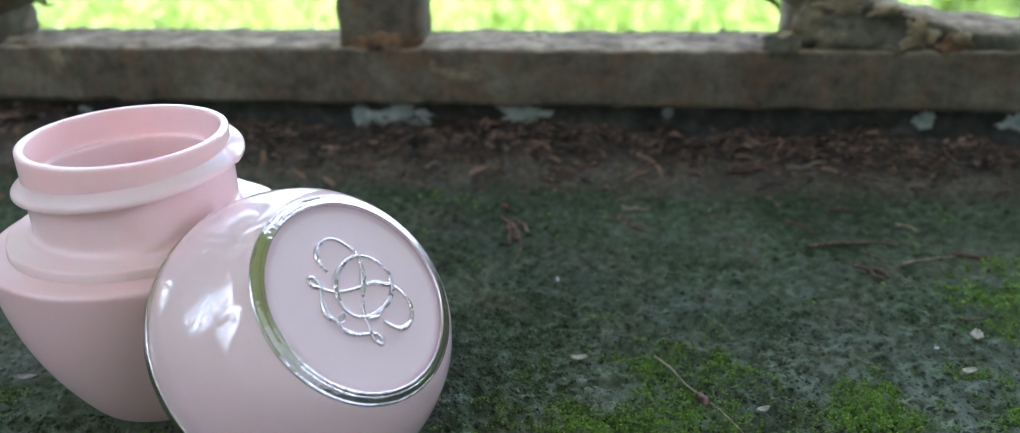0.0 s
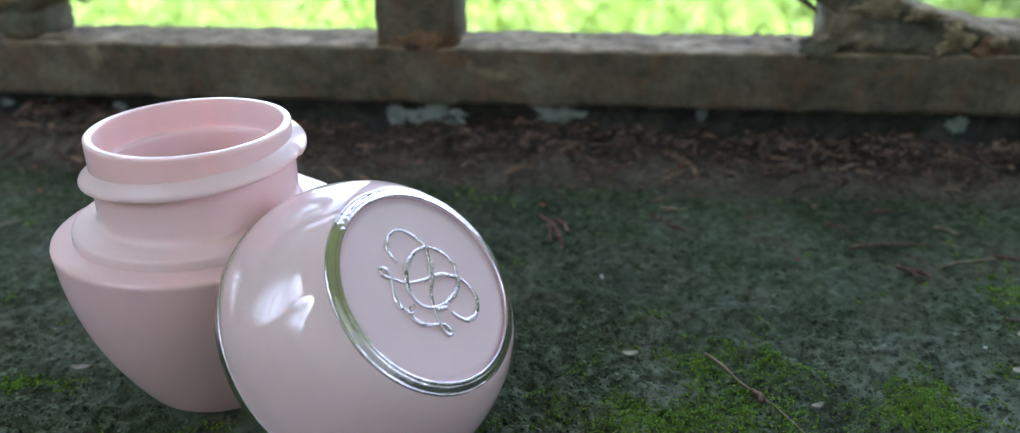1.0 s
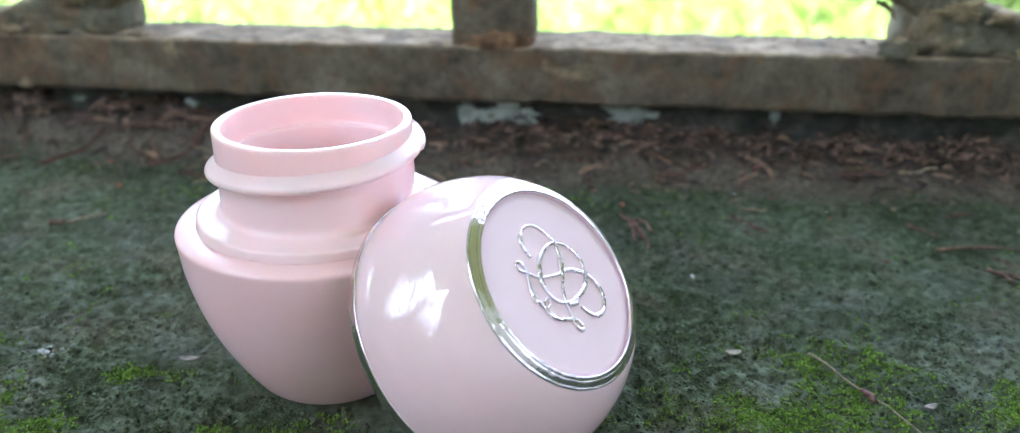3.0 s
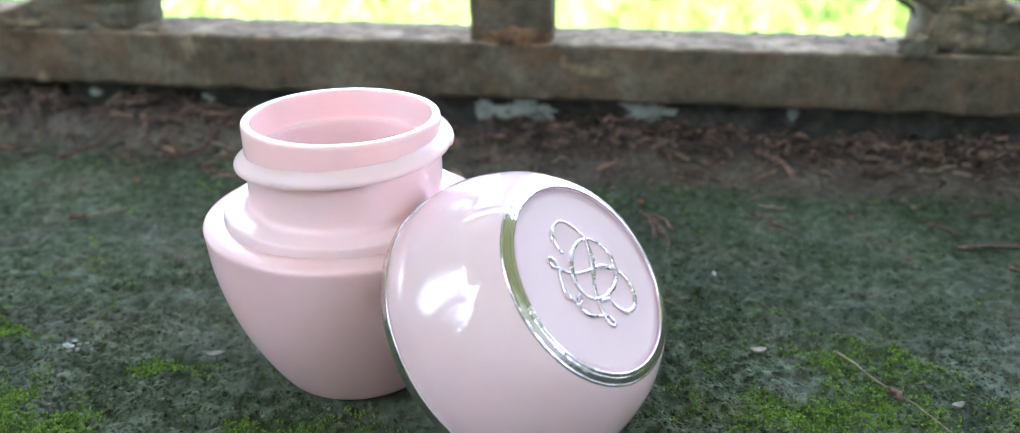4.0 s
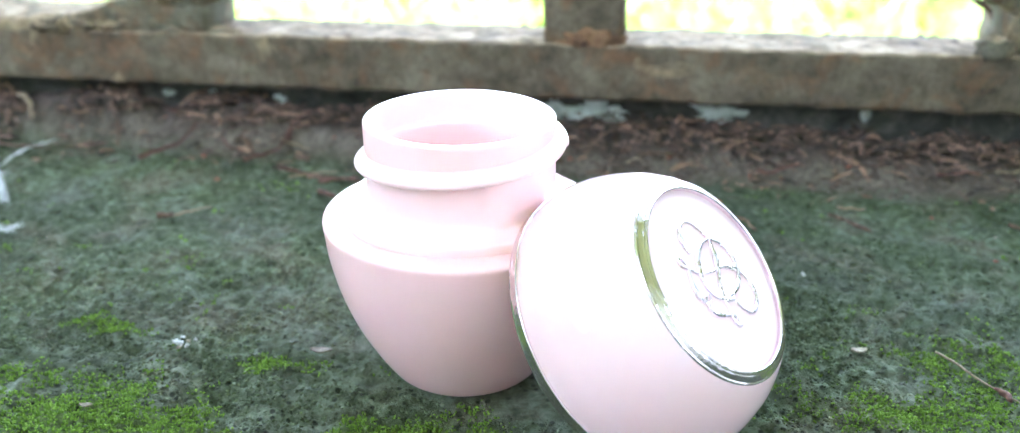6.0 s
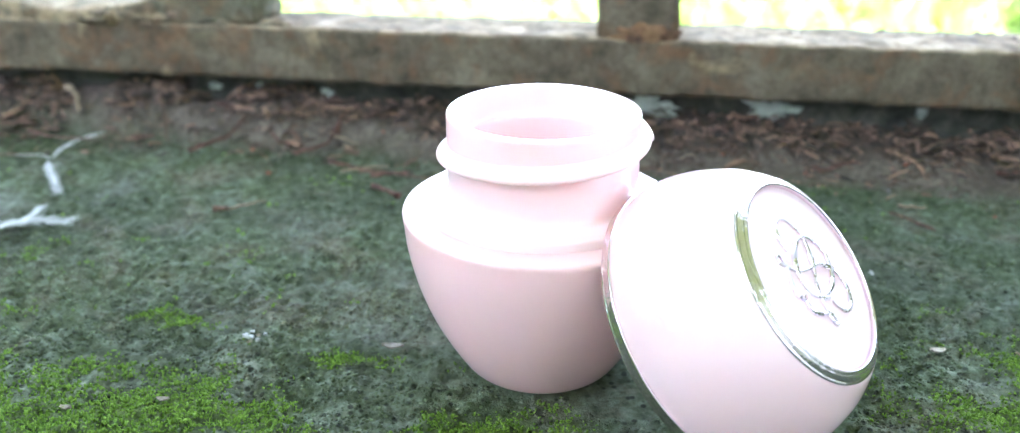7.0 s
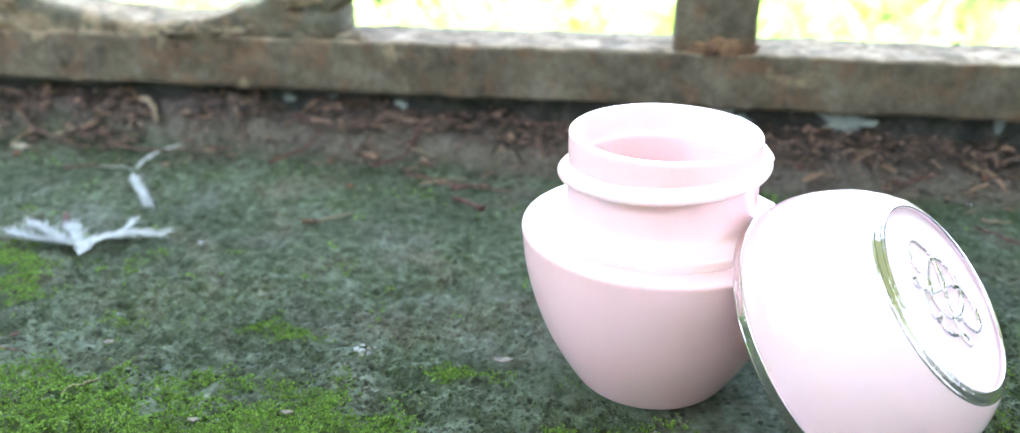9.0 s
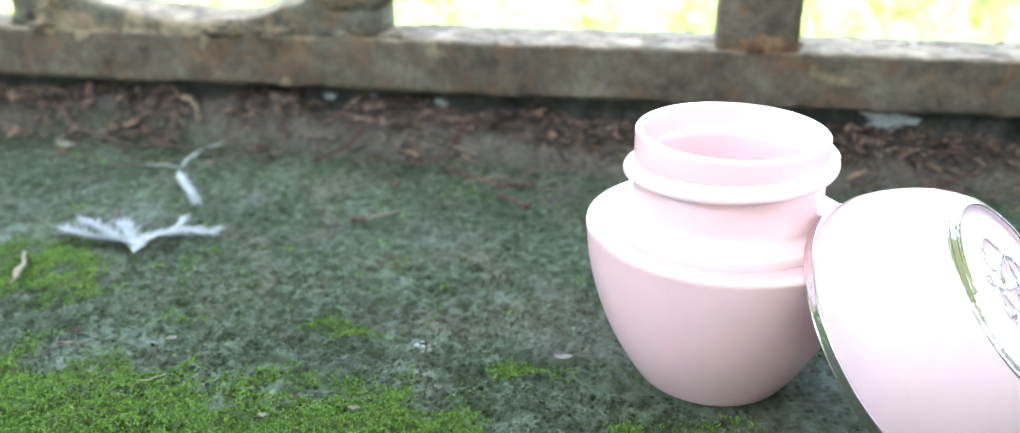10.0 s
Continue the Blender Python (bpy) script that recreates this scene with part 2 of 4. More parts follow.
def revolve(profile, n=128, closed=False):
    """Turns a profile of (radius, height) in millimetres about z."""
    bm = bmesh.new()
    rings = []
    for r, z in profile:
        if r < 1e-5:
            rings.append([bm.verts.new((0, 0, z / 1000))])
        else:
            rings.append([bm.verts.new((r / 1000 * math.cos(2 * math.pi * k / n), r / 1000 * math.sin(2 * math.pi * k / n), z / 1000)) for k in range(n)])
    pairs = list(zip(rings, rings[1:])) + ([(rings[-1], rings[0])] if closed else [])
    for a, b in pairs:
        for k in range(n):
            q = [a[k % len(a)], a[(k + 1) % len(a)], b[(k + 1) % len(b)], b[k % len(b)]]
            q = [v for i, v in enumerate(q) if v not in q[:i]]
            if len(q) > 2:
                bm.faces.new(q)
    return bm


def tube(points, radius, n=8, taper=None):
    """A round bar along points (metres); taper gives the radius factor along it."""
    bm = bmesh.new()
    pts = [Vector(p) for p in points]
    rings, side = [], None
    for i, p in enumerate(pts):
        d = (pts[min(i + 1, len(pts) - 1)] - pts[max(i - 1, 0)]).normalized()
        if side is None:
            side = d.orthogonal().normalized()
        side = (side - d * side.dot(d)).normalized()
        up = d.cross(side)
        r = radius * (taper(i / (len(pts) - 1)) if taper else 1.0)
        rings.append([bm.verts.new(p + r * (side * math.cos(2 * math.pi * k / n) + up * math.sin(2 * math.pi * k / n))) for k in range(n)])
    for a, b in zip(rings, rings[1:]):
        for k in range(n):
            bm.faces.new((a[k], a[(k + 1) % n], b[(k + 1) % n], b[k]))
    bm.faces.new(rings[0][::-1])
    bm.faces.new(rings[-1])
    return bm


def lattice(ix, iy, iz, seed):
    h = (ix * 374761393 + iy * 668265263 + iz * 2147483647 + seed * 1274126177) & 0xFFFFFFFF
    h = ((h ^ (h >> 13)) * 1274126177) & 0xFFFFFFFF
    return ((h ^ (h >> 16)) & 0xFFFF) / 65535.0


def value_noise(x, y, z=0.0, seed=0):
    """Smooth value noise in 0..1 on numpy arrays."""
    x, y, z = np.broadcast_arrays(np.asarray(x, float), np.asarray(y, float), np.asarray(z, float))
    fx, fy, fz = np.floor(x), np.floor(y), np.floor(z)
    u, v, w = x - fx, y - fy, z - fz
    u, v, w = u * u * (3 - 2 * u), v * v * (3 - 2 * v), w * w * (3 - 2 * w)
    ix, iy, iz = fx.astype(np.int64), fy.astype(np.int64), fz.astype(np.int64)
    out = 0.0
    for dx in (0, 1):
        for dy in (0, 1):
            for dz in (0, 1):
                wt = (u if dx else 1 - u) * (v if dy else 1 - v) * (w if dz else 1 - w)
                out = out + wt * lattice(ix + dx, iy + dy, iz + dz, seed)
    return out


def fractal(x, y, scale, octaves=4, seed=0, z=0.0):
    out, amp, total = 0.0, 1.0, 0.0
    for o in range(octaves):
        k = scale * 2 ** o
        out = out + amp * value_noise(np.asarray(x) * k, np.asarray(y) * k, np.asarray(z) * k, seed + 17 * o)
        total, amp = total + amp, amp * 0.55
    return out / total


def step(lo, hi, v):
    t = np.clip((v - lo) / (hi - lo), 0, 1)
    return t * t * (3 - 2 * t)


# ---------------------------------------------------------------- the ledge
KERB_Y, RAIL_Y0, RAIL_Y1, RAIL_Z0, RAIL_Z1 = 0.0995, 0.0925, 0.1135, 0.0146, 0.0283


def soil_amount(x, y):
    edge = 0.0795 + 0.007 * (fractal(x, y * 0, 35, 3, 5) - 0.5) + 0.004 * step(0.05, -0.12, x) + 0.006 * step(-0.09, -0.15, x)
    return step(edge - 0.004, edge + 0.005, y + 0.004 * (fractal(x, y, 300, 3, 8) - 0.5))


def sand_amount(x, y):
    """The strip of bare sandy mortar in front of the dark litter."""
    back = 0.0895 + 0.006 * (fractal(x, y * 0, 50, 3, 14) - 0.5)
    return soil_amount(x, y) * step(back + 0.003, back - 0.003, y + 0.004 * (fractal(x, y, 260, 3, 15) - 0.5))


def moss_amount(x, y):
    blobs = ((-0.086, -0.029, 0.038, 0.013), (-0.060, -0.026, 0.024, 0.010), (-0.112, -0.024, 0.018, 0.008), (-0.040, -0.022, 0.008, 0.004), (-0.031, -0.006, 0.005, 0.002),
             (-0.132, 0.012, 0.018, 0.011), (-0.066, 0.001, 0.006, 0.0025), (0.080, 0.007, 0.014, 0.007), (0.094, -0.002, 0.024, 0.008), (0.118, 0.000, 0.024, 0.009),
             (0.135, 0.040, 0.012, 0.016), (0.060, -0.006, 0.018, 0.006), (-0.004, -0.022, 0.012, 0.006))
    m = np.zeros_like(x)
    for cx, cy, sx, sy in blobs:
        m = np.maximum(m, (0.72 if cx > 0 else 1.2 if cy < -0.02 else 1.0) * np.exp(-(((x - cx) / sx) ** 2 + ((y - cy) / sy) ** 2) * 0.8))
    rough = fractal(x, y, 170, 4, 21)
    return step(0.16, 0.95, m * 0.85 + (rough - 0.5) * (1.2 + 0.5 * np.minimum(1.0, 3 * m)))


def brighter_amount(x, y):
    """Pale grey-green patches round the moss, plus brightness painted into the ledge's colour."""
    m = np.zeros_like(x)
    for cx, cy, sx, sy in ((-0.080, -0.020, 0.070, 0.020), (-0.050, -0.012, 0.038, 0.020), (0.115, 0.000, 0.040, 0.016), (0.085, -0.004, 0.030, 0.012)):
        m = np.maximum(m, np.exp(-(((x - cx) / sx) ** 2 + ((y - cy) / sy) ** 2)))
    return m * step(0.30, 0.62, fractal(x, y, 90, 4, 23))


def ledge_height(x, y):
    worn = 1 - 0.5 * step(-0.005, 0.03, y)
    h = 0.0012 * (fractal(x, y, 60, 3, 2) - 0.64) + 0.0017 * (fractal(x, y, 260, 2, 13) - 0.62) + 0.0016 * worn * (fractal(x, y, 480, 3, 3) - 0.60)
    h = h - 0.0006 * step(0.62, 0.75, fractal(x, y, 700, 2, 4))
    h = h + 0.0005 * moss_amount(x, y) * fractal(x, y, 900, 2, 9)
    s = soil_amount(x, y)
    bank = np.clip((y - 0.078) / 0.022, 0, 1)
    h = h * (1 - 0.4 * s) + s * ((0.0062 + 0.0035 * step(-0.02, -0.08, x)) * bank ** 0.8 * (0.55 + 0.9 * fractal(x, y, 70, 3, 6)) + 0.002 * (fractal(x, y, 330, 3, 7) - 0.5))
    # pressed flat where the jar and the lid stand
    flat = np.maximum(np.exp(-((x / 0.013) ** 2 + (y / 0.013) ** 2) ** 3), np.exp(-(((x - 0.0125) / 0.012) ** 2 + ((y + 0.005) / 0.012) ** 2) ** 3))
    return h * (1 - flat) - 0.0001 * flat


def graded(stops):
    out = []
    for (p, s0), (q, _) in zip(stops, stops[1:]):
        k = max(1, round((q - p) / s0))
        out += [p + (q - p) * i / k for i in range(k)]
    return np.array(out + [stops[-1][0]])


def build_ledge():
    xs = graded([(-0.6, 0.02), (-0.30, 0.004), (-0.19, 0.0007), (-0.12, 0.00045), (0.14, 0.0007), (0.18, 0.004), (0.30, 0.02), (0.6, 0.02)])
    ys = graded([(-0.26, 0.01), (-0.08, 0.002), (-0.035, 0.0004), (0.025, 0.0007), (0.115, 0.01)])
    X, Y = np.meshgrid(xs, ys, indexing="ij")
    Z = ledge_height(X, Y)
    nx, ny = X.shape
    verts = np.stack([X, Y, Z], -1).reshape(-1, 3)
    i = np.arange(nx * ny).reshape(nx, ny)
    faces = np.stack([i[:-1, :-1], i[1:, :-1], i[1:, 1:], i[:-1, 1:]], -1).reshape(-1, 4)
    me = bpy.data.meshes.new("floor")
    me.vertices.add(len(verts))
    me.vertices.foreach_set("co", verts.ravel())
    me.loops.add(faces.size)
    me.loops.foreach_set("vertex_index", faces.ravel())
    me.polygons.add(len(faces))
    me.polygons.foreach_set("loop_start", np.arange(0, faces.size, 4))
    me.polygons.foreach_set("use_smooth", np.ones(len(faces), bool))
    me.update(calc_edges=True)
    for name, values in (("moss", moss_amount(X, Y)), ("brighter", brighter_amount(X, Y)), ("soil", soil_amount(X, Y)), ("sand", sand_amount(X, Y))):
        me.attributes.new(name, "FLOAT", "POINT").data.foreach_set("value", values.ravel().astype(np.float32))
    me.materials.append(STONE)
    return tagged(new("floor", me), "dark damp stone ledge overgrown with green moss", "ledge", kind="structure")


def box(name, lo, hi, material, label, category, bevel=0.0):
    bm = bmesh.new()
    bmesh.ops.create_cube(bm, size=1.0)
    for v in bm.verts:
        v.co = Vector([lo[k] + (v.co[k] + 0.5) * (hi[k] - lo[k]) for k in range(3)])
    if bevel:
        bmesh.ops.bevel(bm, geom=list(bm.edges), offset=bevel, segments=2, affect="EDGES")
    ob = part(name, bm, material, None)
    ob.data.polygons.foreach_set("use_smooth", [False] * len(ob.data.polygons))
    return tagged(ob, label, category, kind="structure")


build_ledge()
box("wall_parapet", (-0.6, -0.26, -0.62), (0.6, 0.15, -0.0045), PLASTER, "weathered plastered parapet under the mossy ledge", "wall")
box("ground", (-150, -150, -0.7), (150, 150, -0.6), GRASS_GROUND, "sunlit lawn of bright yellow-green grass", "lawn")
# added ceiling, out of view: blocks overhead sky so light comes from the side
box("ceiling", (-1.15, -1.25, 1.75), (2.6, 0.8, 1.85), BOARDS, "unseen grey porch ceiling that blocks the sky overhead", "ceiling")
# added wall, out of view: shades the ledge from the sun
box("wall_sun_block", (-0.6, -1.25, -0.61), (3.2, -1.05, 1.749), PLASTER, "unseen plaster wall that keeps the sun off the ledge", "wall")
# added low wall, out of view: blocks lawn bounce and low sky
box("wall_bounce_block", (1.1, -1.049, -0.609), (1.25, 0.15, 0.36), PLASTER, "unseen low plaster wall that blocks light from the right", "wall")


def strip(name, centre, half_u, half_v, corner, material, parent, amp, seed, label="", closed=False):
    """A worn bar: a rounded rectangle carried along centre (places, u and v directions), its surface uneven."""
    n_side = 5
    prof = []
    for cx, cy, a0 in ((1, 1, 0), (-1, 1, 90), (-1, -1, 180), (1, -1, 270)):
        for k in range(n_side):
            an = radians(a0 + 90 * k / (n_side - 1))
            prof.append((cx * (half_u - corner) + corner * math.cos(an), cy * (half_v - corner) + corner * math.sin(an)))
        nx_, ny_ = {0: (-1, 1), 90: (-1, -1), 180: (1, -1), 270: (1, 1)}[a0]
        p0 = prof[-1]
        an = radians(a0 + 90)
        q0 = (nx_ * (half_u - corner) + corner * math.cos(an), ny_ * (half_v - corner) + corner * math.sin(an))
        for k in range(1, 8):
            prof.append((p0[0] + (q0[0] - p0[0]) * k / 8, p0[1] + (q0[1] - p0[1]) * k / 8))
    P = np.array(prof)
    C, U, V = (np.array([tuple(c[k]) for c in centre]) for k in range(3))
    pts = C[:, None] + P[None, :, :1] * U[:, None] + P[None, :, 1:] * V[:, None]
    nrm = P[None, :, :1] * U[:, None] / half_u + P[None, :, 1:] * V[:, None] / half_v
    nrm = nrm / np.linalg.norm(nrm, axis=-1, keepdims=True)
    d = fractal(pts[..., 0], pts[..., 1], 120, 3, seed, pts[..., 2]) - 0.55 + 0.7 * (fractal(pts[..., 0], pts[..., 1], 420, 2, seed + 3, pts[..., 2]) - 0.5)
    pts = pts + nrm * (amp * d)[..., None]
    m, k = pts.shape[:2]
    faces = [(i * k + j, i * k + (j + 1) % k, ((i + 1) % m) * k + (j + 1) % k, ((i + 1) % m) * k + j) for i in range(m if closed else m - 1) for j in range(k)]
    if not closed:
        faces += [tuple(range(k))[::-1], tuple((m - 1) * k + j for j in range(k))]
    ob = mesh_ob(name, pts.reshape(-1, 3), faces, material, parent)
    return tagged(ob, label)


def build_railing():
    rail = tagged(new("railing"), "rusty cast-iron railing with ring ornaments on a stone kerb", "railing")
    yc, zc = (RAIL_Y0 + RAIL_Y1) / 2, (RAIL_Z0 + RAIL_Z1) / 2
    hy, hz = (RAIL_Y1 - RAIL_Y0) / 2, (RAIL_Z1 - RAIL_Z0) / 2
    line = [(Vector((x, yc, zc)), Vector((0, 1, 0)), Vector((0, 0, 1))) for x in np.arange(-0.58, 0.5801, 0.0015)]
    strip("bottom_rail", line, hy, hz, 0.0012, IRON, rail, 0.0014, 31)
    # added top rail, out of view: ends the baluster, darkens reflections in the chrome
    line = [(Vector((x, yc, 0.2225)), Vector((0, 1, 0)), Vector((0, 0, 1))) for x in np.arange(-0.58, 0.5801, 0.003)]
    strip("top_rail", line, hy, hz, 0.0012, IRON, rail, 0.0014, 33)
    line = [(Vector((0.0104, yc + 0.0006, z)), Vector((1, 0, 0)), Vector((0, 1, 0))) for z in np.arange(RAIL_Z1 - 0.003, 0.2175, 0.0015)]
    strip("baluster", line, 0.0097, hy - 0.001, 0.002, IRON, rail, 0.0013, 41)
    bm = bmesh.new()
    bmesh.ops.create_icosphere(bm, subdivisions=4, radius=1.0)
    for v in bm.verts:
        v.co *= 1 + 0.35 * noise.noise(v.co * 2.3) + 0.15 * noise.noise(v.co * 7)
        v.co = Vector((0.0118 + v.co.x * 0.0078, RAIL_Y0 + 0.0026 + v.co.y * 0.0026, RAIL_Z1 + 0.0006 + v.co.z * 0.0034))
    part("weld_bead", bm, RUST, rail, "lumpy orange-brown rusty weld")
    for cx, cz, seed, tall, half in ((0.155, 0.1195, 51, 0.0055, 0.0048), (-0.137, 0.1185, 61, 0.0042, 0.0058)):
        ring = []
        for k in range(260):
            an = 2 * math.pi * k / 260
            out = Vector((math.cos(an), 0, math.sin(an)))
            ring.append((Vector((cx, yc + 0.0004, cz)) + out * (0.0870 + half), out, Vector((0, 1, 0))))
        for d in (-1, 1):
            foot = [(Vector((cx + d * x, yc, RAIL_Z1 - 0.001 + tall)), Vector((0, 1, 0)), Vector((0, 0, 1))) for x in np.arange(0.0290, 0.0512 if cx > 0 else 0.0525, 0.0008)]
            strip("ring_foot", foot, hy - 0.0012, tall, 0.0030, RING_IRON, rail, 0.0034, seed + 5 + d)
        strip("ring_ornament", ring, half, hy - 0.0004, 0.002, RING_IRON, rail, 0.0026, seed, closed=True)
        # crusts of rust that have swollen in the joint between ring and rail
        r = random.Random(seed)
        for k in range(13):
            bm = bmesh.new()
            bmesh.ops.create_icosphere(bm, subdivisions=3, radius=1.0)
            away = Vector((r.uniform(0, 50), seed, 0))
            at = Vector((cx + (k - 6) * 0.0088 + r.uniform(-0.003, 0.003), RAIL_Y0 + r.uniform(0.001, 0.006), RAIL_Z1 + r.uniform(-0.0008, 0.0018)))
            size = Vector((r.uniform(0.003, 0.007), r.uniform(0.0018, 0.0034), r.uniform(0.0012, 0.0030)))
            for v in bm.verts:
                v.co *= 1 + 0.45 * noise.noise(v.co * 1.7 + away) + 0.2 * noise.noise(v.co * 6 + away)
                v.co = at + Vector([v.co[i] * size[i] for i in range(3)])
            part("rust_crust", bm, RUST if k == 4 else (RING_IRON, IRON)[k % 2], rail)


box("kerb", (-0.6, KERB_Y, -0.0044), (0.6, 0.15, RAIL_Z0 + 0.0003), KERB, "damp concrete kerb under the railing, coloured darker for the shade beneath it", "kerb", 0.0015)
build_railing()


# ---------------------------------------------------------------- the jar
def build_jar():
    jar = tagged(new("cosmetic_jar"), "open pale pink plastic cosmetic jar standing on mossy stone", "jar")
    side = smooth_profile([(10.2, 0.0), (11.2, 0.35), (12.2, 1.5), (14.2, 4.8), (16.4, 9.2), (18.2, 14.2), (19.4, 19.4), (19.85, 23.6)], 6)
    crease = [(19.95, 24.4), (19.97, 24.8), (19.88, 25.08), (19.6, 25.24), (18.6, 25.42), (17.45, 25.58), (17.2, 25.66), (17.08, 25.85)]
    stepped = [(16.98, 26.62), (16.93, 26.84), (16.8, 26.98), (16.5, 27.06), (15.4, 27.2), (14.6, 27.32), (14.2, 27.42), (13.86, 27.6), (13.62, 27.88), (13.49, 28.3), (13.43, 28.9)]
    neck = [(13.41, 31.0), (13.4, 33.0), (13.4, 36.0)] + [(13.4, 38.6), (13.39, 38.86), (13.33, 39.04), (13.22, 39.14), (13.05, 39.18), (12.55, 39.18), (12.4, 39.14), (12.3, 39.04), (12.25, 38.86), (12.24, 38.6)]
    inner = [(12.22, 36.4), (12.2, 35.2), (12.12, 34.95), (11.95, 34.82), (11.7, 34.76), (11.58, 34.62), (11.54, 34.2), (11.5, 30.0), (11.9, 26.0), (12.6, 20.0), (12.0, 12.0), (10.0, 7.6), (6.0, 6.2), (0, 6.0)]
    part("body", revolve([(0, 0.5), (7.0, 0.5), (9.2, 0.25)] + list(side) + crease[:-2] + [(17.0, 25.62), (16.2, 25.66)]), PINK, jar)
    part("neck", revolve([(17.0, 24.4), (17.06, 25.2), (17.06, 25.85)] + stepped + neck + inner), PINK_NECK, jar, "open pink neck with the inner cup, coloured paler to look brighter")
    # one turn of a blunt screw thread, which climbs round the neck
    bead = [(13.2, 1.62), (13.45, 1.52)] + list(smooth_profile([(13.5, 1.49), (14.0, 1.14), (14.5, 0.7), (14.78, 0.36), (14.9, 0.0), (14.86, -0.3), (14.7, -0.5), (14.4, -0.6)], 4)) + [(13.5, -0.64), (13.2, -0.65)]
    bm = bmesh.new()
    rows = []
    for k in range(141):
        phi = -175 + 350 * k / 140
        end = min(1.0, (175 - abs(phi)) / 10 + 0.05)
        # the parting line of the mould: past it the thread stands a little prouder
        end *= (1.0 if phi < 90 else 1.16) * (0.8 if 89 < phi < 92 else 1.0)
        an = radians(phi - 90)
        rows.append([bm.verts.new(((13.2 + (r - 13.2) * end) / 1000 * math.cos(an), (13.2 + (r - 13.2) * end) / 1000 * math.sin(an), (34.35 + 1.25 * phi / 90 + z) / 1000)) for r, z in bead])
    for a, b in zip(rows, rows[1:]):
        for q in range(len(bead) - 1):
            bm.faces.new((a[q], b[q], b[q + 1], a[q + 1]))
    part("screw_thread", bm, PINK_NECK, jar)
    return jar


def build_lid():
    lid = tagged(new("jar_lid"), "pearly pink jar lid with chrome trim leaning on the jar", "lid")
    shell = smooth_profile([(19.3, 1.01), (19.53, 2.63), (19.53, 4.65), (19.13, 6.67), (18.48, 8.69), (17.62, 10.72), (16.55, 12.74), (15.2, 14.56), (14.3, 15.52), (13.62, 16.07)], 6)
    inside = [(12.9, 15.3), (12.6, 14.2), (14.4, 12.8), (16.4, 10.0), (17.8, 6.0), (18.1, 2.5), (18.1, 0.9)]
    part("shell", revolve(list(shell) + inside, closed=True), PINK_LID, lid)
    band = smooth_profile([(18.34, -0.1), (19.13, -0.1), (19.45, 0.0), (19.55, 0.12), (19.53, 0.35), (19.6, 0.81), (19.65, 1.26), (19.72, 1.44), (19.66, 1.58), (19.36, 1.62), (18.38, 1.62)], 3)
    part("chrome_band", revolve(band, closed=True), CHROME, lid, "thin chrome band round the open edge")
    ring = smooth_profile([(13.4, 15.37), (13.6, 15.77), (13.66, 16.05), (13.61, 16.22), (13.48, 16.3), (13.37, 16.3), (13.31, 16.33), (13.14, 16.48), (12.94, 16.63), (12.74, 16.73), (12.65, 16.73), (12.6, 16.76), (12.43, 16.86), (12.29, 16.91), (12.16, 16.86), (12.08, 16.68), (12.06, 16.38), (12.06, 15.37)], 4)
    part("chrome_ring", revolve(ring, closed=True), CHROME, lid, "polished chrome ring round the top disc")
    part("top_disc", revolve([(0, 16.28), (6, 16.28), (11, 16.26), (12.2, 16.2), (12.2, 14.9), (0, 14.9)]), PINK_DISC, lid, "flat satin pink top disc")
    emblem = new("emblem")
    emblem.parent = lid
    tagged(emblem, "raised chrome emblem of thin looped lines")
    zt = 16.4

    def wire(pts, r=0.24, taper=None):
        r *= 1.1
        pts = smooth_profile([(x, y, zt) for x, y in pts], 8)
        part("loop", tube([Vector(p) / 1000 for p in pts], r / 1000, 8, taper), EMBOSSED, emblem)

    def swell(*where):
        return lambda t: 0.9 + sum(0.75 * math.exp(-((t - w) / 0.12) ** 2) for w in where)

    wire([(3.7, 4.2), (5.3, 2.7), (6.0, 0.6), (5.3, -1.2), (3.7, -2.5), (1.4, -3.0), (-0.8, -2.7), (-2.3, -1.6), (-2.8, 0.1), (-2.3, 1.8), (-0.8, 3.4), (1.4, 4.3), (3.7, 4.2)], 0.22, swell(0.36, 0.82))
    wire([(3.6, 4.1), (2.8, 2.3), (1.4, 0.4), (-0.2, -1.3), (-1.0, -2.9), (-1.5, -4.7)], 0.22, swell(0.3))
    wire([(-3.8, 3.0), (-2.8, 2.0), (-1.4, 1.3), (0.8, 0.7), (3.0, 0.3), (4.3, -0.6), (5.4, -1.4), (6.1, -3.1), (5.9, -4.9), (4.3, -6.3), (2.6, -6.3), (1.6, -5.3), (1.1, -4.2)], 0.21, swell(0.40, 0.80))
    wire([(3.7, 4.2), (2.9, 6.1), (2.0, 7.3), (0.7, 7.8), (-0.8, 7.5), (-1.7, 6.6), (-2.0, 5.6), (-1.8, 4.3)], 0.21, swell(0.72))
    wire([(-3.9, 3.1), (-4.9, 1.4), (-5.3, -0.2), (-4.7, -1.4), (-4.6, -2.5), (-3.7, -3.7), (-1.6, -4.7)], 0.23, swell(0.3, 0.75))
    wire([(-4.6, -1.4), (-4.0, -0.9), (-3.2, -0.8), (-3.3, -1.4), (-4.0, -1.7), (-4.6, -1.6)], 0.12)
    wire([(-0.7, -3.0), (0.1, -3.3), (0.8, -3.5)], 0.30)
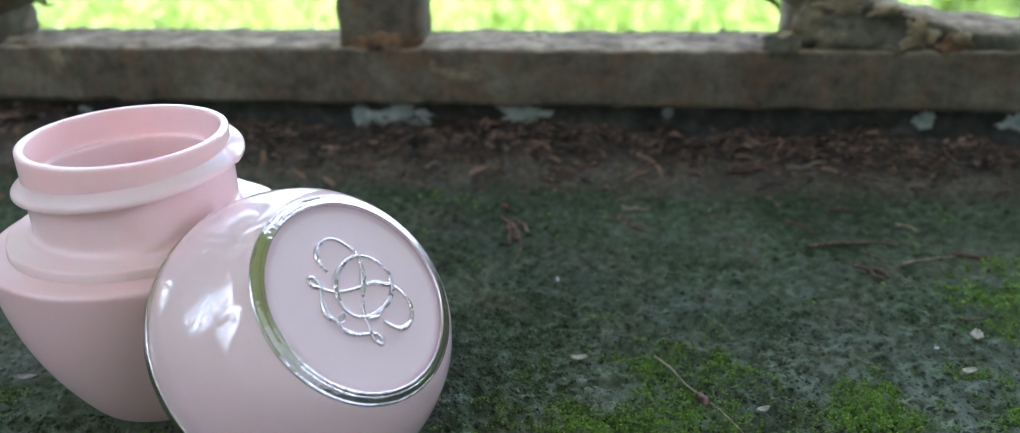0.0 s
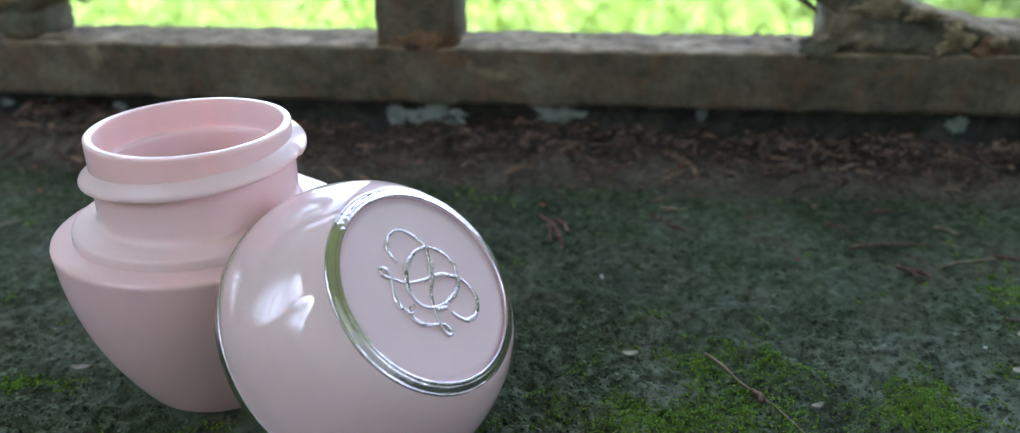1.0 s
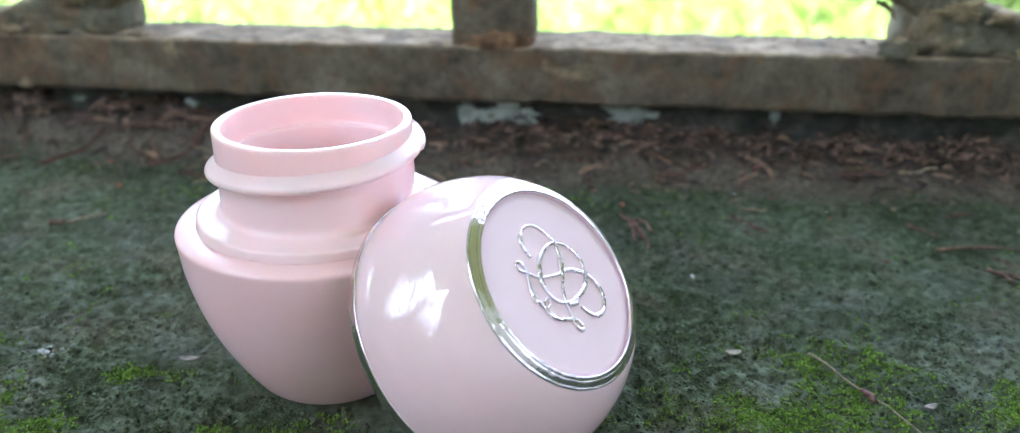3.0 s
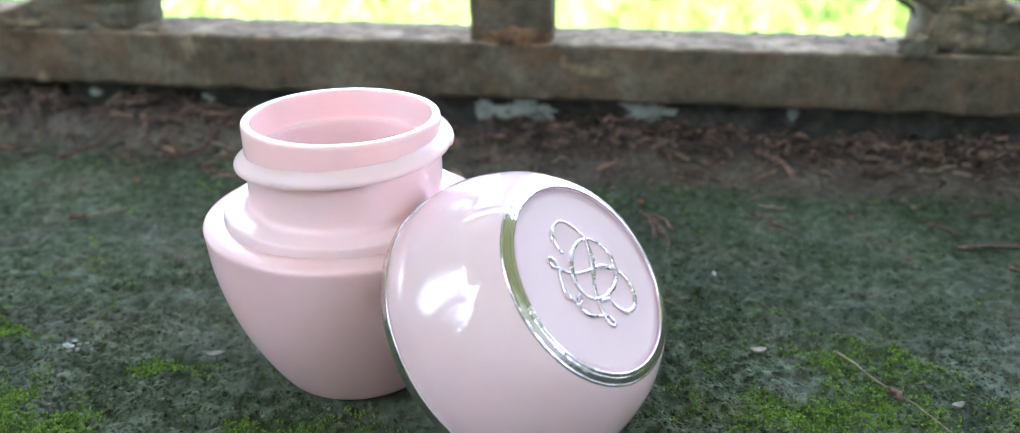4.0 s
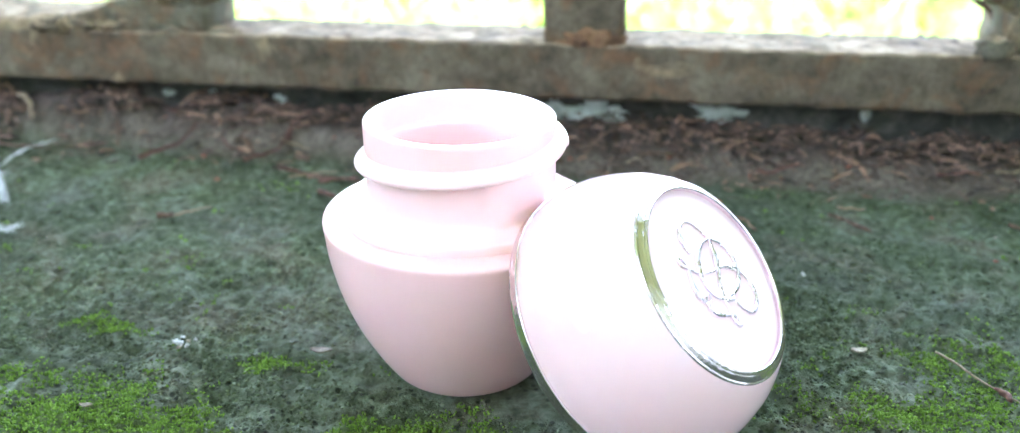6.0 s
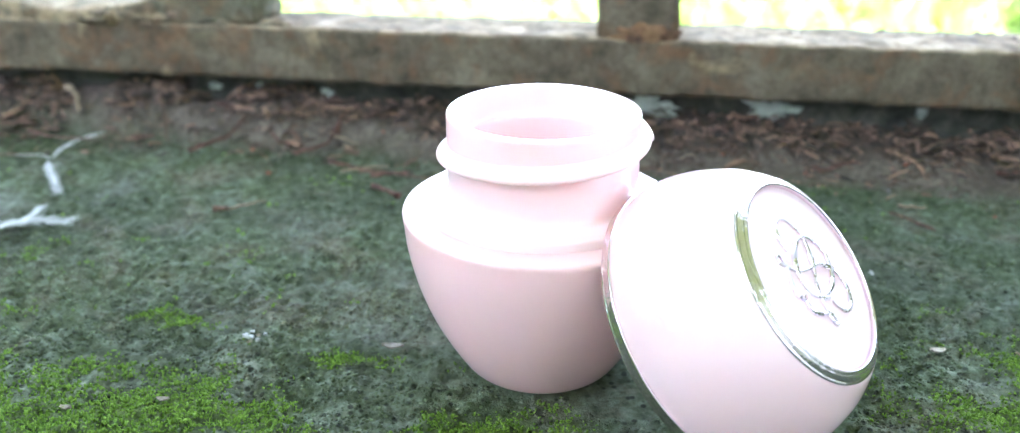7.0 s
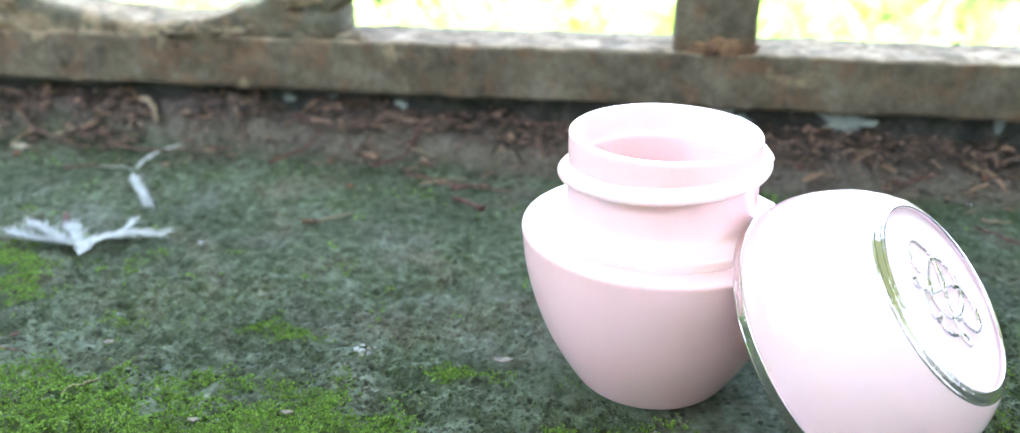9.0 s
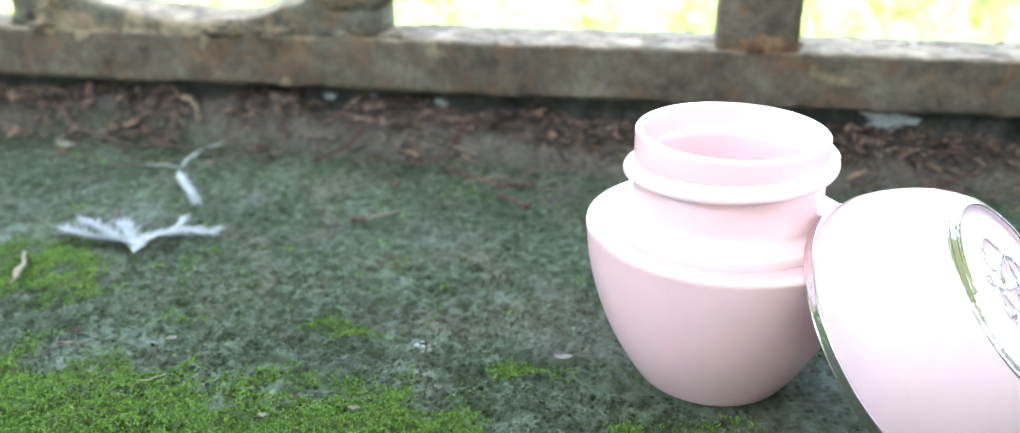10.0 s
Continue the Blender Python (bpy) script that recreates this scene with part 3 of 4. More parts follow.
    # the two hollow drops at the ends of the strands
    wire([(-1.5, -4.7), (-0.9, -5.3), (-0.7, -6.2), (-1.3, -6.4), (-1.7, -5.5), (-1.5, -4.7)], 0.22)
    wire([(-3.9, 3.1), (-4.7, 3.8), (-4.8, 4.6), (-4.3, 4.8), (-3.8, 4.2), (-3.9, 3.1)], 0.22)
    # axes: x and y lie in the disc, z points out of it
    u, v, ax = Vector((0.4344, 0.9007, 0.0)), Vector((-0.5929, 0.286, 0.7528)), Vector((0.678, -0.327, 0.6583))
    m = Matrix((u, v, ax)).transposed().to_4x4()
    m.translation = (0.02381, -0.01038, 0.01393)
    lid.matrix_world = m
    return lid


build_jar()
build_lid()


# ---------------------------------------------------------------- growth
def blades(name, x, y, z, height, width, lean, per, material, seed, label, category):
    """Tufts of small pointed leaves, one mesh."""
    rng = np.random.default_rng(seed)
    n = len(x)
    an = rng.uniform(0, 2 * np.pi, (n, per))
    ln = lean * rng.uniform(0.3, 1.0, (n, per)) * height[:, None]
    hh = height[:, None] * rng.uniform(0.5, 1.0, (n, per))
    w = width * rng.uniform(0.6, 1.2, (n, per))
    bx, by = x[:, None] + 0.25 * ln * np.cos(an), y[:, None] + 0.25 * ln * np.sin(an)
    px, py = -np.sin(an) * w, np.cos(an) * w
    zz = z[:, None] + 0 * bx
    a_ = np.stack([bx - px, by - py, zz], -1)
    b_ = np.stack([bx + px, by + py, zz], -1)
    c_ = np.stack([bx + 0.5 * ln * np.cos(an) + 0.8 * px, by + 0.5 * ln * np.sin(an) + 0.8 * py, zz + 0.65 * hh], -1)
    d_ = np.stack([bx + ln * np.cos(an), by + ln * np.sin(an), zz + hh], -1)
    V = np.stack([a_, b_, c_, d_], 2).reshape(-1, 3)
    k = np.arange(len(V) // 4) * 4
    faces = np.stack([k, k + 1, k + 2, k + 3], -1).tolist()
    ob = mesh_ob(name, V.tolist(), faces, material, None, smooth=False)
    return tagged(ob, label, category, kind="stuff")


def crumbs(name, x, y, z, size, material, seed, label, category, flat=0.7):
    """Small uneven lumps of eight faces, one mesh."""
    rng = np.random.default_rng(seed)
    n = len(x)
    an = rng.uniform(0, 2 * np.pi, n)
    c, s_ = np.cos(an), np.sin(an)
    d = np.array([(1, 0, 0), (0, 1, 0), (-1, 0, 0), (0, -1, 0), (0, 0, 1), (0, 0, -1)], float)
    P = d[None] * size[:, None, None] * rng.uniform(0.6, 1.25, (n, 6, 1)) + rng.normal(0, 0.16, (n, 6, 3)) * size[:, None, None]
    P[..., 2] *= flat
    V = np.stack([x[:, None] + P[..., 0] * c[:, None] - P[..., 1] * s_[:, None], y[:, None] + P[..., 0] * s_[:, None] + P[..., 1] * c[:, None], z[:, None] + P[..., 2]], -1).reshape(-1, 3)
    f = np.array([(0, 1, 4), (1, 2, 4), (2, 3, 4), (3, 0, 4), (1, 0, 5), (2, 1, 5), (3, 2, 5), (0, 3, 5)])
    faces = (np.arange(n)[:, None, None] * 6 + f[None]).reshape(-1, 3).tolist()
    ob = mesh_ob(name, V.tolist(), faces, material, None)
    return tagged(ob, label, category, kind="stuff")


rng = np.random.default_rng(5)


def scatter(n, x0, x1, y0, y1):
    x, y = rng.uniform(x0, x1, n), rng.uniform(y0, y1, n)
    free = ((x / 0.0113) ** 2 + (y / 0.0113) ** 2 > 1) & (((x - 0.0125) / 0.0095) ** 2 + ((y + 0.0055) / 0.0095) ** 2 > 1)
    return x[free], y[free]


sx, sy = scatter(260000, -0.145, 0.15, -0.037, 0.030)
mm = moss_amount(sx, sy)
pick = rng.uniform(size=sx.size) < mm * 0.6
gx, gy = sx[pick], sy[pick]
crumbs("moss_cushions", gx, gy, ledge_height(gx, gy) + 0.0002, rng.uniform(0.00014, 0.0003, gx.size), MOSS, 6, "bright green granular moss cushions growing on the ledge", "moss", 1.0)
pick = rng.uniform(size=sx.size) < mm * 0.12
gx, gy = sx[pick], sy[pick]
blades("moss_tips", gx, gy, ledge_height(gx, gy), rng.uniform(0.0004, 0.0009, gx.size), 0.00013, 0.7, 5, MOSS, 7, "fine upright tips of the green moss", "moss")
crust = fractal(sx, sy, 75, 4, 77)
pick = (rng.uniform(size=sx.size) < (0.07 + 0.22 * step(0.44, 0.62, crust))) & (mm < 0.8)
gx, gy = sx[pick], sy[pick]
crumbs("moss_crust", gx, gy, ledge_height(gx, gy) + 0.00005, 0.00014 + 0.00034 * rng.uniform(0, 1, gx.size) ** 2, CRUST, 8, "knobbly dark grey-green moss crust on the stone", "moss", 0.75)
sx, sy = scatter(60000, -0.19, 0.18, 0.030, 0.080)
mm = moss_amount(sx, sy)
pick = rng.uniform(size=sx.size) < mm * 0.5
gx, gy = sx[pick], sy[pick]
crumbs("moss_cushions", gx, gy, ledge_height(gx, gy) + 0.0002, rng.uniform(0.00025, 0.0005, gx.size), MOSS, 9, "bright green granular moss cushions growing on the ledge", "moss", 1.0)
pick = (rng.uniform(size=sx.size) < 0.03 + 0.09 * step(0.44, 0.62, fractal(sx, sy, 75, 4, 77)))
gx, gy = sx[pick], sy[pick]
crumbs("moss_crust", gx, gy, ledge_height(gx, gy) + 0.00005, rng.uniform(0.0003, 0.0007, gx.size), CRUST, 10, "knobbly dark grey-green moss crust on the stone", "moss", 0.7)

gx, gy = rng.uniform(-3.5, 3.5, 9000), rng.uniform(1.2, 6.0, 9000)
blades("lawn_grass", gx, gy, np.full(gx.size, -0.602), rng.uniform(0.05, 0.13, gx.size), 0.005, 0.8, 6, GRASS, 11, "long sunlit yellow-green lawn grass", "grass")


# ---------------------------------------------------------------- trees out of view round the garden
def build_tree(x, y, height, spread, low, leaves, seed, size, label):
    """A tapered trunk with limbs and a loose crown of many leaf clumps."""
    r = np.random.default_rng(seed)
    tree = tagged(new("tree"), label, "tree")
    tree.location = (x, y, -0.6)
    part("trunk", tube([(0.15 * math.sin(3 * k / 9 + seed), 0.12 * math.cos(2 * k / 9 + seed), height * 0.8 * k / 9) for k in range(10)], 0.06 + 0.02 * height, 10, lambda t: 1.15 - 0.9 * t), TWIG, tree)
    centres = []
    for k in range(9):
        an, up = r.uniform(0, 2 * math.pi), r.uniform(low, 0.95) * height
        end = Vector((spread * r.uniform(0.4, 0.95) * math.cos(an), spread * r.uniform(0.4, 0.95) * math.sin(an), up))
        start = Vector((0, 0, up * 0.62))
        part("limb", tube([start.lerp(end, t) + Vector((0, 0, 0.12 * math.sin(3 * t))) for t in (0, 0.35, 0.7, 1.0)], 0.05, 7, lambda t: 1.1 - 0.9 * t), TWIG, tree)
        centres += [end, start.lerp(end, 0.6)]
    C = np.array([tuple(c) for c in centres])[r.integers(0, len(centres), leaves)]
    P = C + r.normal(0, 1, (leaves, 3)) * np.array([spread * 0.24, spread * 0.24, height * 0.085])
    P[:, 2] = np.maximum(P[:, 2], low * height * 0.85)
    u = r.normal(0, 1, (leaves, 3))
    u /= np.linalg.norm(u, axis=1, keepdims=True)
    v = np.cross(u, r.normal(0, 1, (leaves, 3)))
    v /= np.linalg.norm(v, axis=1, keepdims=True)
    s_ = size * r.uniform(0.6, 1.3, (leaves, 1))
    V = np.stack([P - u * s_, P + v * s_ * 0.45, P + u * s_, P - v * s_ * 0.45], 1).reshape(-1, 3)
    k = np.arange(leaves) * 4
    mesh_ob("crown", V.tolist(), np.stack([k, k + 1, k + 2, k + 3], -1).tolist(), LEAF, tree, smooth=False)


LEAF = by_chip("tree_leaf", 0.5, (0.0, (0.020, 0.045, 0.008)), (0.6, (0.05, 0.10, 0.015)), (1.0, (0.11, 0.17, 0.03)))
# placed to block sky and to shape the sky patch mirrored in the lid
build_tree(-6.5, -5.5, 2.9, 1.8, 0.25, 3500, 4, 0.12, "low green leafy tree out of view, blocking sky")
build_tree(-4.3, 0.3, 6.8, 2.0, 0.10, 11000, 5, 0.10, "dense green leafy tree out of view, blocking sky")
build_tree(-4.6, 3.3, 7.5, 2.2, 0.10, 11000, 15, 0.11, "dense green leafy tree out of view, blocking sky")
build_tree(-3.0, -8.0, 5.2, 2.2, 0.3, 3500, 6, 0.14, "tall green leafy tree out of view, blocking sky")
build_tree(3.4, 1.6, 4.6, 1.7, 0.22, 5500, 7, 0.13, "tall dense green leafy tree out of view, blocking sky")
build_tree(5.2, 4.6, 3.8, 1.9, 0.22, 4500, 8, 0.14, "tall dense green leafy tree out of view, blocking sky")
build_tree(-3.4, -0.1, 4.6, 1.4, 0.12, 8000, 17, 0.08, "dense green leafy tree out of view, blocking sky")
build_tree(-3.8, -2.6, 2.6, 1.6, 0.04, 7000, 21, 0.09, "low dense green shrub out of view, blocking sky")
build_tree(-2.6, -4.0, 2.7, 1.6, 0.04, 7000, 22, 0.09, "low dense green shrub out of view, blocking sky")
build_tree(-2.6, -1.9, 3.4, 1.35, 0.40, 2100, 13, 0.055, "thin-leaved tree out of view, its gappy crown breaking up the sky")
build_tree(-7.0, 5.5, 4.2, 2.3, 0.25, 3500, 9, 0.14, "tall green leafy tree out of view, blocking sky")


# ---------------------------------------------------------------- lichen on the kerb and flakes on the rail
def crust_patch(cx, face, cz, w, h, seed):
    """An uneven crusty patch with a ragged, lobed edge that clings to an upright face."""
    r = np.random.default_rng(seed)
    bm = bmesh.new()
    n, rings = 44, 6
    turn = r.uniform(0, 6.3, 3)
    k_ = 1.0 if w > 0.006 else 0.4
    jag = [0.92 + k_ * 0.22 * math.sin(3 * 2 * math.pi * k / n + turn[0]) + k_ * 0.2 * math.sin(5 * 2 * math.pi * k / n + turn[1]) + 0.16 * math.sin(11 * 2 * math.pi * k / n + turn[2]) + r.uniform(-0.14, 0.14) for k in range(n)]
    prev, top = None, bm.verts.new((cx, face - 0.0010, cz))
    for q in range(1, rings + 1):
        t = q / rings
        ring = []
        for k in range(n):
            an = 2 * math.pi * k / n
            rad = t * (1 + (jag[k] - 1) * t)
            ring.append(bm.verts.new((cx + 0.56 * w * rad * math.cos(an), face - 0.0010 * (1 - t ** 3) * r.uniform(0.4, 1.3) + (0.0004 if q == rings else 0), cz + 0.56 * h * rad * math.sin(an))))
        for k in range(n):
            if prev is None:
                bm.faces.new((top, ring[k], ring[(k + 1) % n]))
            else:
                bm.faces.new((prev[k], ring[k], ring[(k + 1) % n], prev[(k + 1) % n]))
        prev = ring
    return bm


for cx, cz, w, h, seed in ((0.0135, 0.0100, 0.016, 0.0062, 1), (0.0035, 0.0098, 0.0055, 0.0055, 2), (0.0440, 0.0108, 0.0118, 0.0046, 3), (0.0785, 0.0116, 0.0028, 0.0030, 4),
                           (0.1375, 0.0105, 0.0050, 0.0046, 5), (0.1580, 0.0104, 0.0075, 0.0042, 6), (-0.0700, 0.0094, 0.0052, 0.0034, 7), (-0.1010, 0.0106, 0.0036, 0.0022, 8), (-0.0880, 0.0112, 0.0022, 0.0016, 9)):
    tagged(part("lichen_patch", crust_patch(cx, KERB_Y, cz, w, h, seed), LICHEN, None), "pale grey-green crusty lichen patch on the dark kerb", "lichen", "lichen on the kerb")

# dry rootlets that hang from the rings
for k, line in enumerate((((-0.0763, 0.099, 0.0395), (-0.0747, 0.099, 0.0377), (-0.0729, 0.099, 0.0368), (-0.0711, 0.099, 0.0374)),
                            ((-0.0737, 0.099, 0.0391), (-0.0734, 0.099, 0.0376), (-0.0731, 0.099, 0.0366)),
                            ((0.0976, 0.099, 0.0395), (0.1, 0.099, 0.038), (0.1014, 0.099, 0.0369), (0.1022, 0.099, 0.0354)),
                            ((0.0991, 0.099, 0.0392), (0.1009, 0.099, 0.0377), (0.102, 0.099, 0.037)))):
    part("dry_rootlet", tube(smooth_profile(line, 4), 0.0005, 6, lambda t: 1.2 - 0.8 * t), TWIG, bpy.data.objects["railing"], "thin dark dry rootlet")

# scales of ochre paint and rust that still cling to the rings
OCHRE = speckled("ochre_scale", (0.13, 0.090, 0.050), (0.27, 0.200, 0.115), (0.42, 0.325, 0.20), 300, 0.9, 0.0004)
railing = bpy.data.objects["railing"]
for cx, cz, w, h, seed in ((0.1140, 0.0386, 0.0085, 0.0046, 21), (0.1308, 0.0320, 0.0062, 0.0070, 22), (0.1400, 0.0312, 0.0040, 0.0030, 23), (0.1235, 0.0372, 0.0070, 0.0026, 24),
                           (-0.0925, 0.0378, 0.0095, 0.0030, 25), (-0.1230, 0.0290, 0.0045, 0.0044, 26), (-0.1755, 0.0350, 0.0070, 0.0040, 27)):
    part("ochre_scale", crust_patch(cx, RAIL_Y0 + 0.0002, cz, w, h, seed), OCHRE, railing, "flaking ochre scale")

gx = rng.uniform(-0.2, 0.2, 620)
gy = RAIL_Y1 - 0.0006 - np.abs(rng.normal(0, 0.0018, 620))
crumbs("rust_flakes", gx, gy, np.full(620, RAIL_Z1 - 0.0004), rng.uniform(0.0003, 0.0013, 620), by_chip("rust_flake", 0.9, (0.0, (0.03, 0.026, 0.022)), (0.5, (0.15, 0.12, 0.10)), (1.0, (0.42, 0.40, 0.38))), 12,
       "loose grey and brown rust flakes on the rail", "rust", 0.6)


# ---------------------------------------------------------------- litter
NEEDLE = speckled("red_needle", (0.045, 0.014, 0.010), (0.11, 0.040, 0.026), (0.36, 0.22, 0.14), 300, 0.6, 0.0001)


def ground_at(x, y):
    return float(ledge_height(np.array([x]), np.array([y]))[0])


def bent(p, q, sag, lift, seed, n=7):
    """A slightly crooked line over the ledge from p to q."""
    r = random.Random(seed)
    p, q = Vector(p), Vector(q)
    side = Vector((-(q - p).y, (q - p).x)).normalized()
    out = []
    for k in range(n):
        t = k / (n - 1)
        a = p.lerp(q, t) + side * (sag * math.sin(math.pi * t) + r.uniform(-0.0004, 0.0004))
        out.append((a.x, a.y, max(0.0, ground_at(a.x, a.y)) + lift))
    return out


def twig(p, q, radius, material, label, sag=0.0, seed=1, category="twig", knot=None, lift=None):
    ob = part("twig", tube(bent(p, q, sag, radius * 0.9 if lift is None else lift, seed), radius, 7, lambda t: 1.15 - 0.55 * t + (1.6 * math.exp(-((t - knot) / 0.1) ** 2) if knot else 0)), material, None)
    return tagged(ob, label, category, "twigs on the ledge")


stalk = twig((0.0722, 0.0112), (0.0845, -0.0085), 0.00017, STRAW, "thin straw-coloured stalk with a dark swollen bud on moss", 0.0006, 2)
part("bud", tube(bent((0.0782, 0.0018), (0.0796, -0.0012), 0.0001, 0.0005, 3), 0.00042, 8, lambda t: 0.35 + 0.9 * math.sin(math.pi * min(1, t * 0.9 + 0.05))), RED_TWIG, stalk, "dark red-brown swollen bud")
for k, (p, q) in enumerate((((0.0425, 0.0620), (0.0470, 0.0535)), ((0.0452, 0.0590), (0.0484, 0.0455)), ((0.0445, 0.0570), (0.0458, 0.0485)), ((0.0455, 0.0600), (0.0496, 0.0540)), ((0.0440, 0.0605), (0.0472, 0.0500)))):
    twig(p, q, 0.00028, NEEDLE, "reddish-brown dry needle lying in a small bundle", 0.0004, 10 + k, "needle")
twig((0.0656, 0.0640), (0.0722, 0.0560), 0.00030, TWIG, "short brown twig with a thick end on moss", 0.0003, 21, knot=0.75)
twig((0.0680, 0.0680), (0.0735, 0.0676), 0.00035, STRAW, "pale straw stalk lying on the moss", 0, 22, "straw")
for k, (p, q, r_, m) in enumerate((((0.1010, 0.0635), (0.1060, 0.0580), 0.0005, TWIG), ((0.1035, 0.0520), (0.1150, 0.0540), 0.0006, TWIG), ((0.1110, 0.0545), (0.1200, 0.0535), 0.0004, TWIG),
                                   ((0.1185, 0.0455), (0.1310, 0.0495), 0.0003, STRAW), ((0.1225, 0.0630), (0.1262, 0.0596), 0.0005, STRAW), ((0.1100, 0.0440), (0.1130, 0.0390), 0.0006, TWIG),
                                   ((0.1120, 0.0420), (0.1150, 0.0400), 0.0008, TWIG), ((0.1110, 0.0690), (0.1165, 0.0700), 0.0006, TWIG), ((0.1290, 0.0500), (0.1360, 0.0478), 0.0006, RED_TWIG),
                                   ((0.1130, 0.0505), (0.1180, 0.0430), 0.0003, TWIG))):
    twig(p, q, r_ * 0.72, m, "dry brown twig piece in loose litter on moss", 0.0005, 30 + k)
for k, (p, q, r_, m) in enumerate((((-0.0610, 0.0745), (-0.0480, 0.0690), 0.0004, RED_TWIG), ((-0.0520, 0.0700), (-0.0340, 0.0672), 0.0004, TWIG), ((-0.0480, 0.0668), (-0.0400, 0.0700), 0.0005, RED_TWIG),
                                   ((-0.0560, 0.0690), (-0.0460, 0.0740), 0.0003, STRAW))):
    twig(p, q, r_, m, "reddish dry twig at the foot of the litter", 0.0006, 50 + k)
twig((-0.0460, 0.0615), (-0.0385, 0.0560), 0.0005, RED_TWIG, "red twig with a bright red swollen tip", 0.0003, 60, knot=0.95)
twig((-0.0752, 0.0430), (-0.0722, 0.0438), 0.0007, TWIG, "stubby dark brown twig end on moss", 0, 61)
twig((-0.0725, 0.0440), (-0.0665, 0.0497), 0.0003, STRAW, "thin pale brown stalk on moss", 0.0003, 62)
twig((-0.1345, 0.0165), (-0.1288, 0.0050), 0.0004, STRAW, "small brown stem standing askew in moss", 0.0005, 63, knot=0.6)
twig((-0.1480, 0.0655), (-0.1330, 0.0680), 0.0003, TWIG, "dark brown twig crossing the mossy ledge", 0.0008, 64)
twig((-0.1280, 0.0385), (-0.1250, 0.0330), 0.0006, RED_TWIG, "short reddish bud scale on moss", 0, 65)
twig((-0.1065, -0.0118), (-0.1000, -0.0126), 0.00018, TWIG, "pale flattened stalk sunk in the moss", 0.0004, 66)
twig((-0.0870, -0.0220), (-0.0835, -0.0170), 0.0002, STRAW, "tiny pale straw on green moss", 0.0002, 67)


def leaf_bit(x, y, length, width, turn, material, label, seed, category="leaf fragment", thick=0.00025, lift=0.0):
    """A curled, broken piece of leaf or bark with some thickness."""
    r = random.Random(seed)
    bm = bmesh.new()
    nu, nv = 7, 5
    z0 = max(0.0, ground_at(x, y)) + lift
    for side in (0, 1):
        grid = []
        for i in range(nu):
            t = i / (nu - 1) * 2 - 1
            half = width * 0.42 * (1 - 0.7 * abs(t) ** 2.2) * r.uniform(0.6, 1.2)
            row = []
            for j in range(nv):
                w = j / (nv - 1) * 2 - 1
                px, py = t * length * 0.42, w * half
                pz = 0.07 * length * t * t + 0.12 * width * w * w + r.uniform(-0.05, 0.05) * width - (thick if side else 0)
                c, s_ = math.cos(radians(turn)), math.sin(radians(turn))
                row.append(bm.verts.new((x + px * c - py * s_, y + px * s_ + py * c, z0 + thick + pz)))
            grid.append(row)
        for i in range(nu - 1):
            for j in range(nv - 1):
                q = (grid[i][j], grid[i + 1][j], grid[i + 1][j + 1], grid[i][j + 1])
                bm.faces.new(q if side == 0 else q[::-1])
        if side == 0:
            first = grid
    rim = [(i, 0) for i in range(nu)] + [(nu - 1, j) for j in range(1, nv)] + [(i, nv - 1) for i in range(nu - 2, -1, -1)] + [(0, j) for j in range(nv - 2, 0, -1)]
    for (a, b), (c_, d_) in zip(rim, rim[1:] + rim[:1]):
        bm.faces.new((first[a][b], grid[a][b], grid[c_][d_], first[c_][d_]))
    return tagged(part("leaf_fragment", bm, material, None), label, category, "loose bits on the ledge")


for k, (x, y, ln, wd, tn, m, lab) in enumerate((
        (0.1235, 0.0212, 0.0055, 0.0030, 70, CREAM, "pale brown chip of dry leaf on stone"), (0.1188, 0.0110, 0.0042, 0.0024, 20, CREAM, "pale brown chip of dry leaf on stone"),
        (0.1160, 0.0170, 0.0013, 0.0009, 10, DOWN, "tiny white chip on the stone"), (0.1245, 0.0262, 0.0085, 0.0010, 5, TWIG, "dark thin bark strip on stone"),
        (0.0608, 0.0100, 0.0042, 0.0019, 10, CREAM, "pale lichen-grey chip on the moss"), (0.0560, 0.0352, 0.0024, 0.0010, 100, DOWN, "small whitish flake on dark moss"),
        (0.0960, 0.0562, 0.0014, 0.0010, 30, CHIP, "tiny yellowish crumb on moss"), (-0.1690, 0.0775, 0.0110, 0.0042, -12, CREAM, "pale straw-coloured leaf chip by the litter"),
        (-0.0885, -0.0075, 0.0030, 0.0016, 20, CHIP, "pinkish pale stone chip in the moss"), (-0.1056, -0.0078, 0.0024, 0.0014, 60, RED_TWIG, "small red-brown bud scale in moss"),
        (-0.0230, -0.0020, 0.0060, 0.0020, 5, CHIP, "pale brown leaf crumb near the jar"), (-0.0640, -0.0245, 0.0030, 0.0014, 0, CHIP, "pale chip half sunk in moss"),
        (-0.0515, -0.0205, 0.0032, 0.0013, 8, CHIP, "pale chip half sunk in moss"), (0.0870, -0.0010, 0.0036, 0.0018, 30, CHIP, "grey chip under the thin twig"))):
    leaf_bit(x, y, ln * 0.7, wd * 0.75, tn, m, lab, 100 + k)


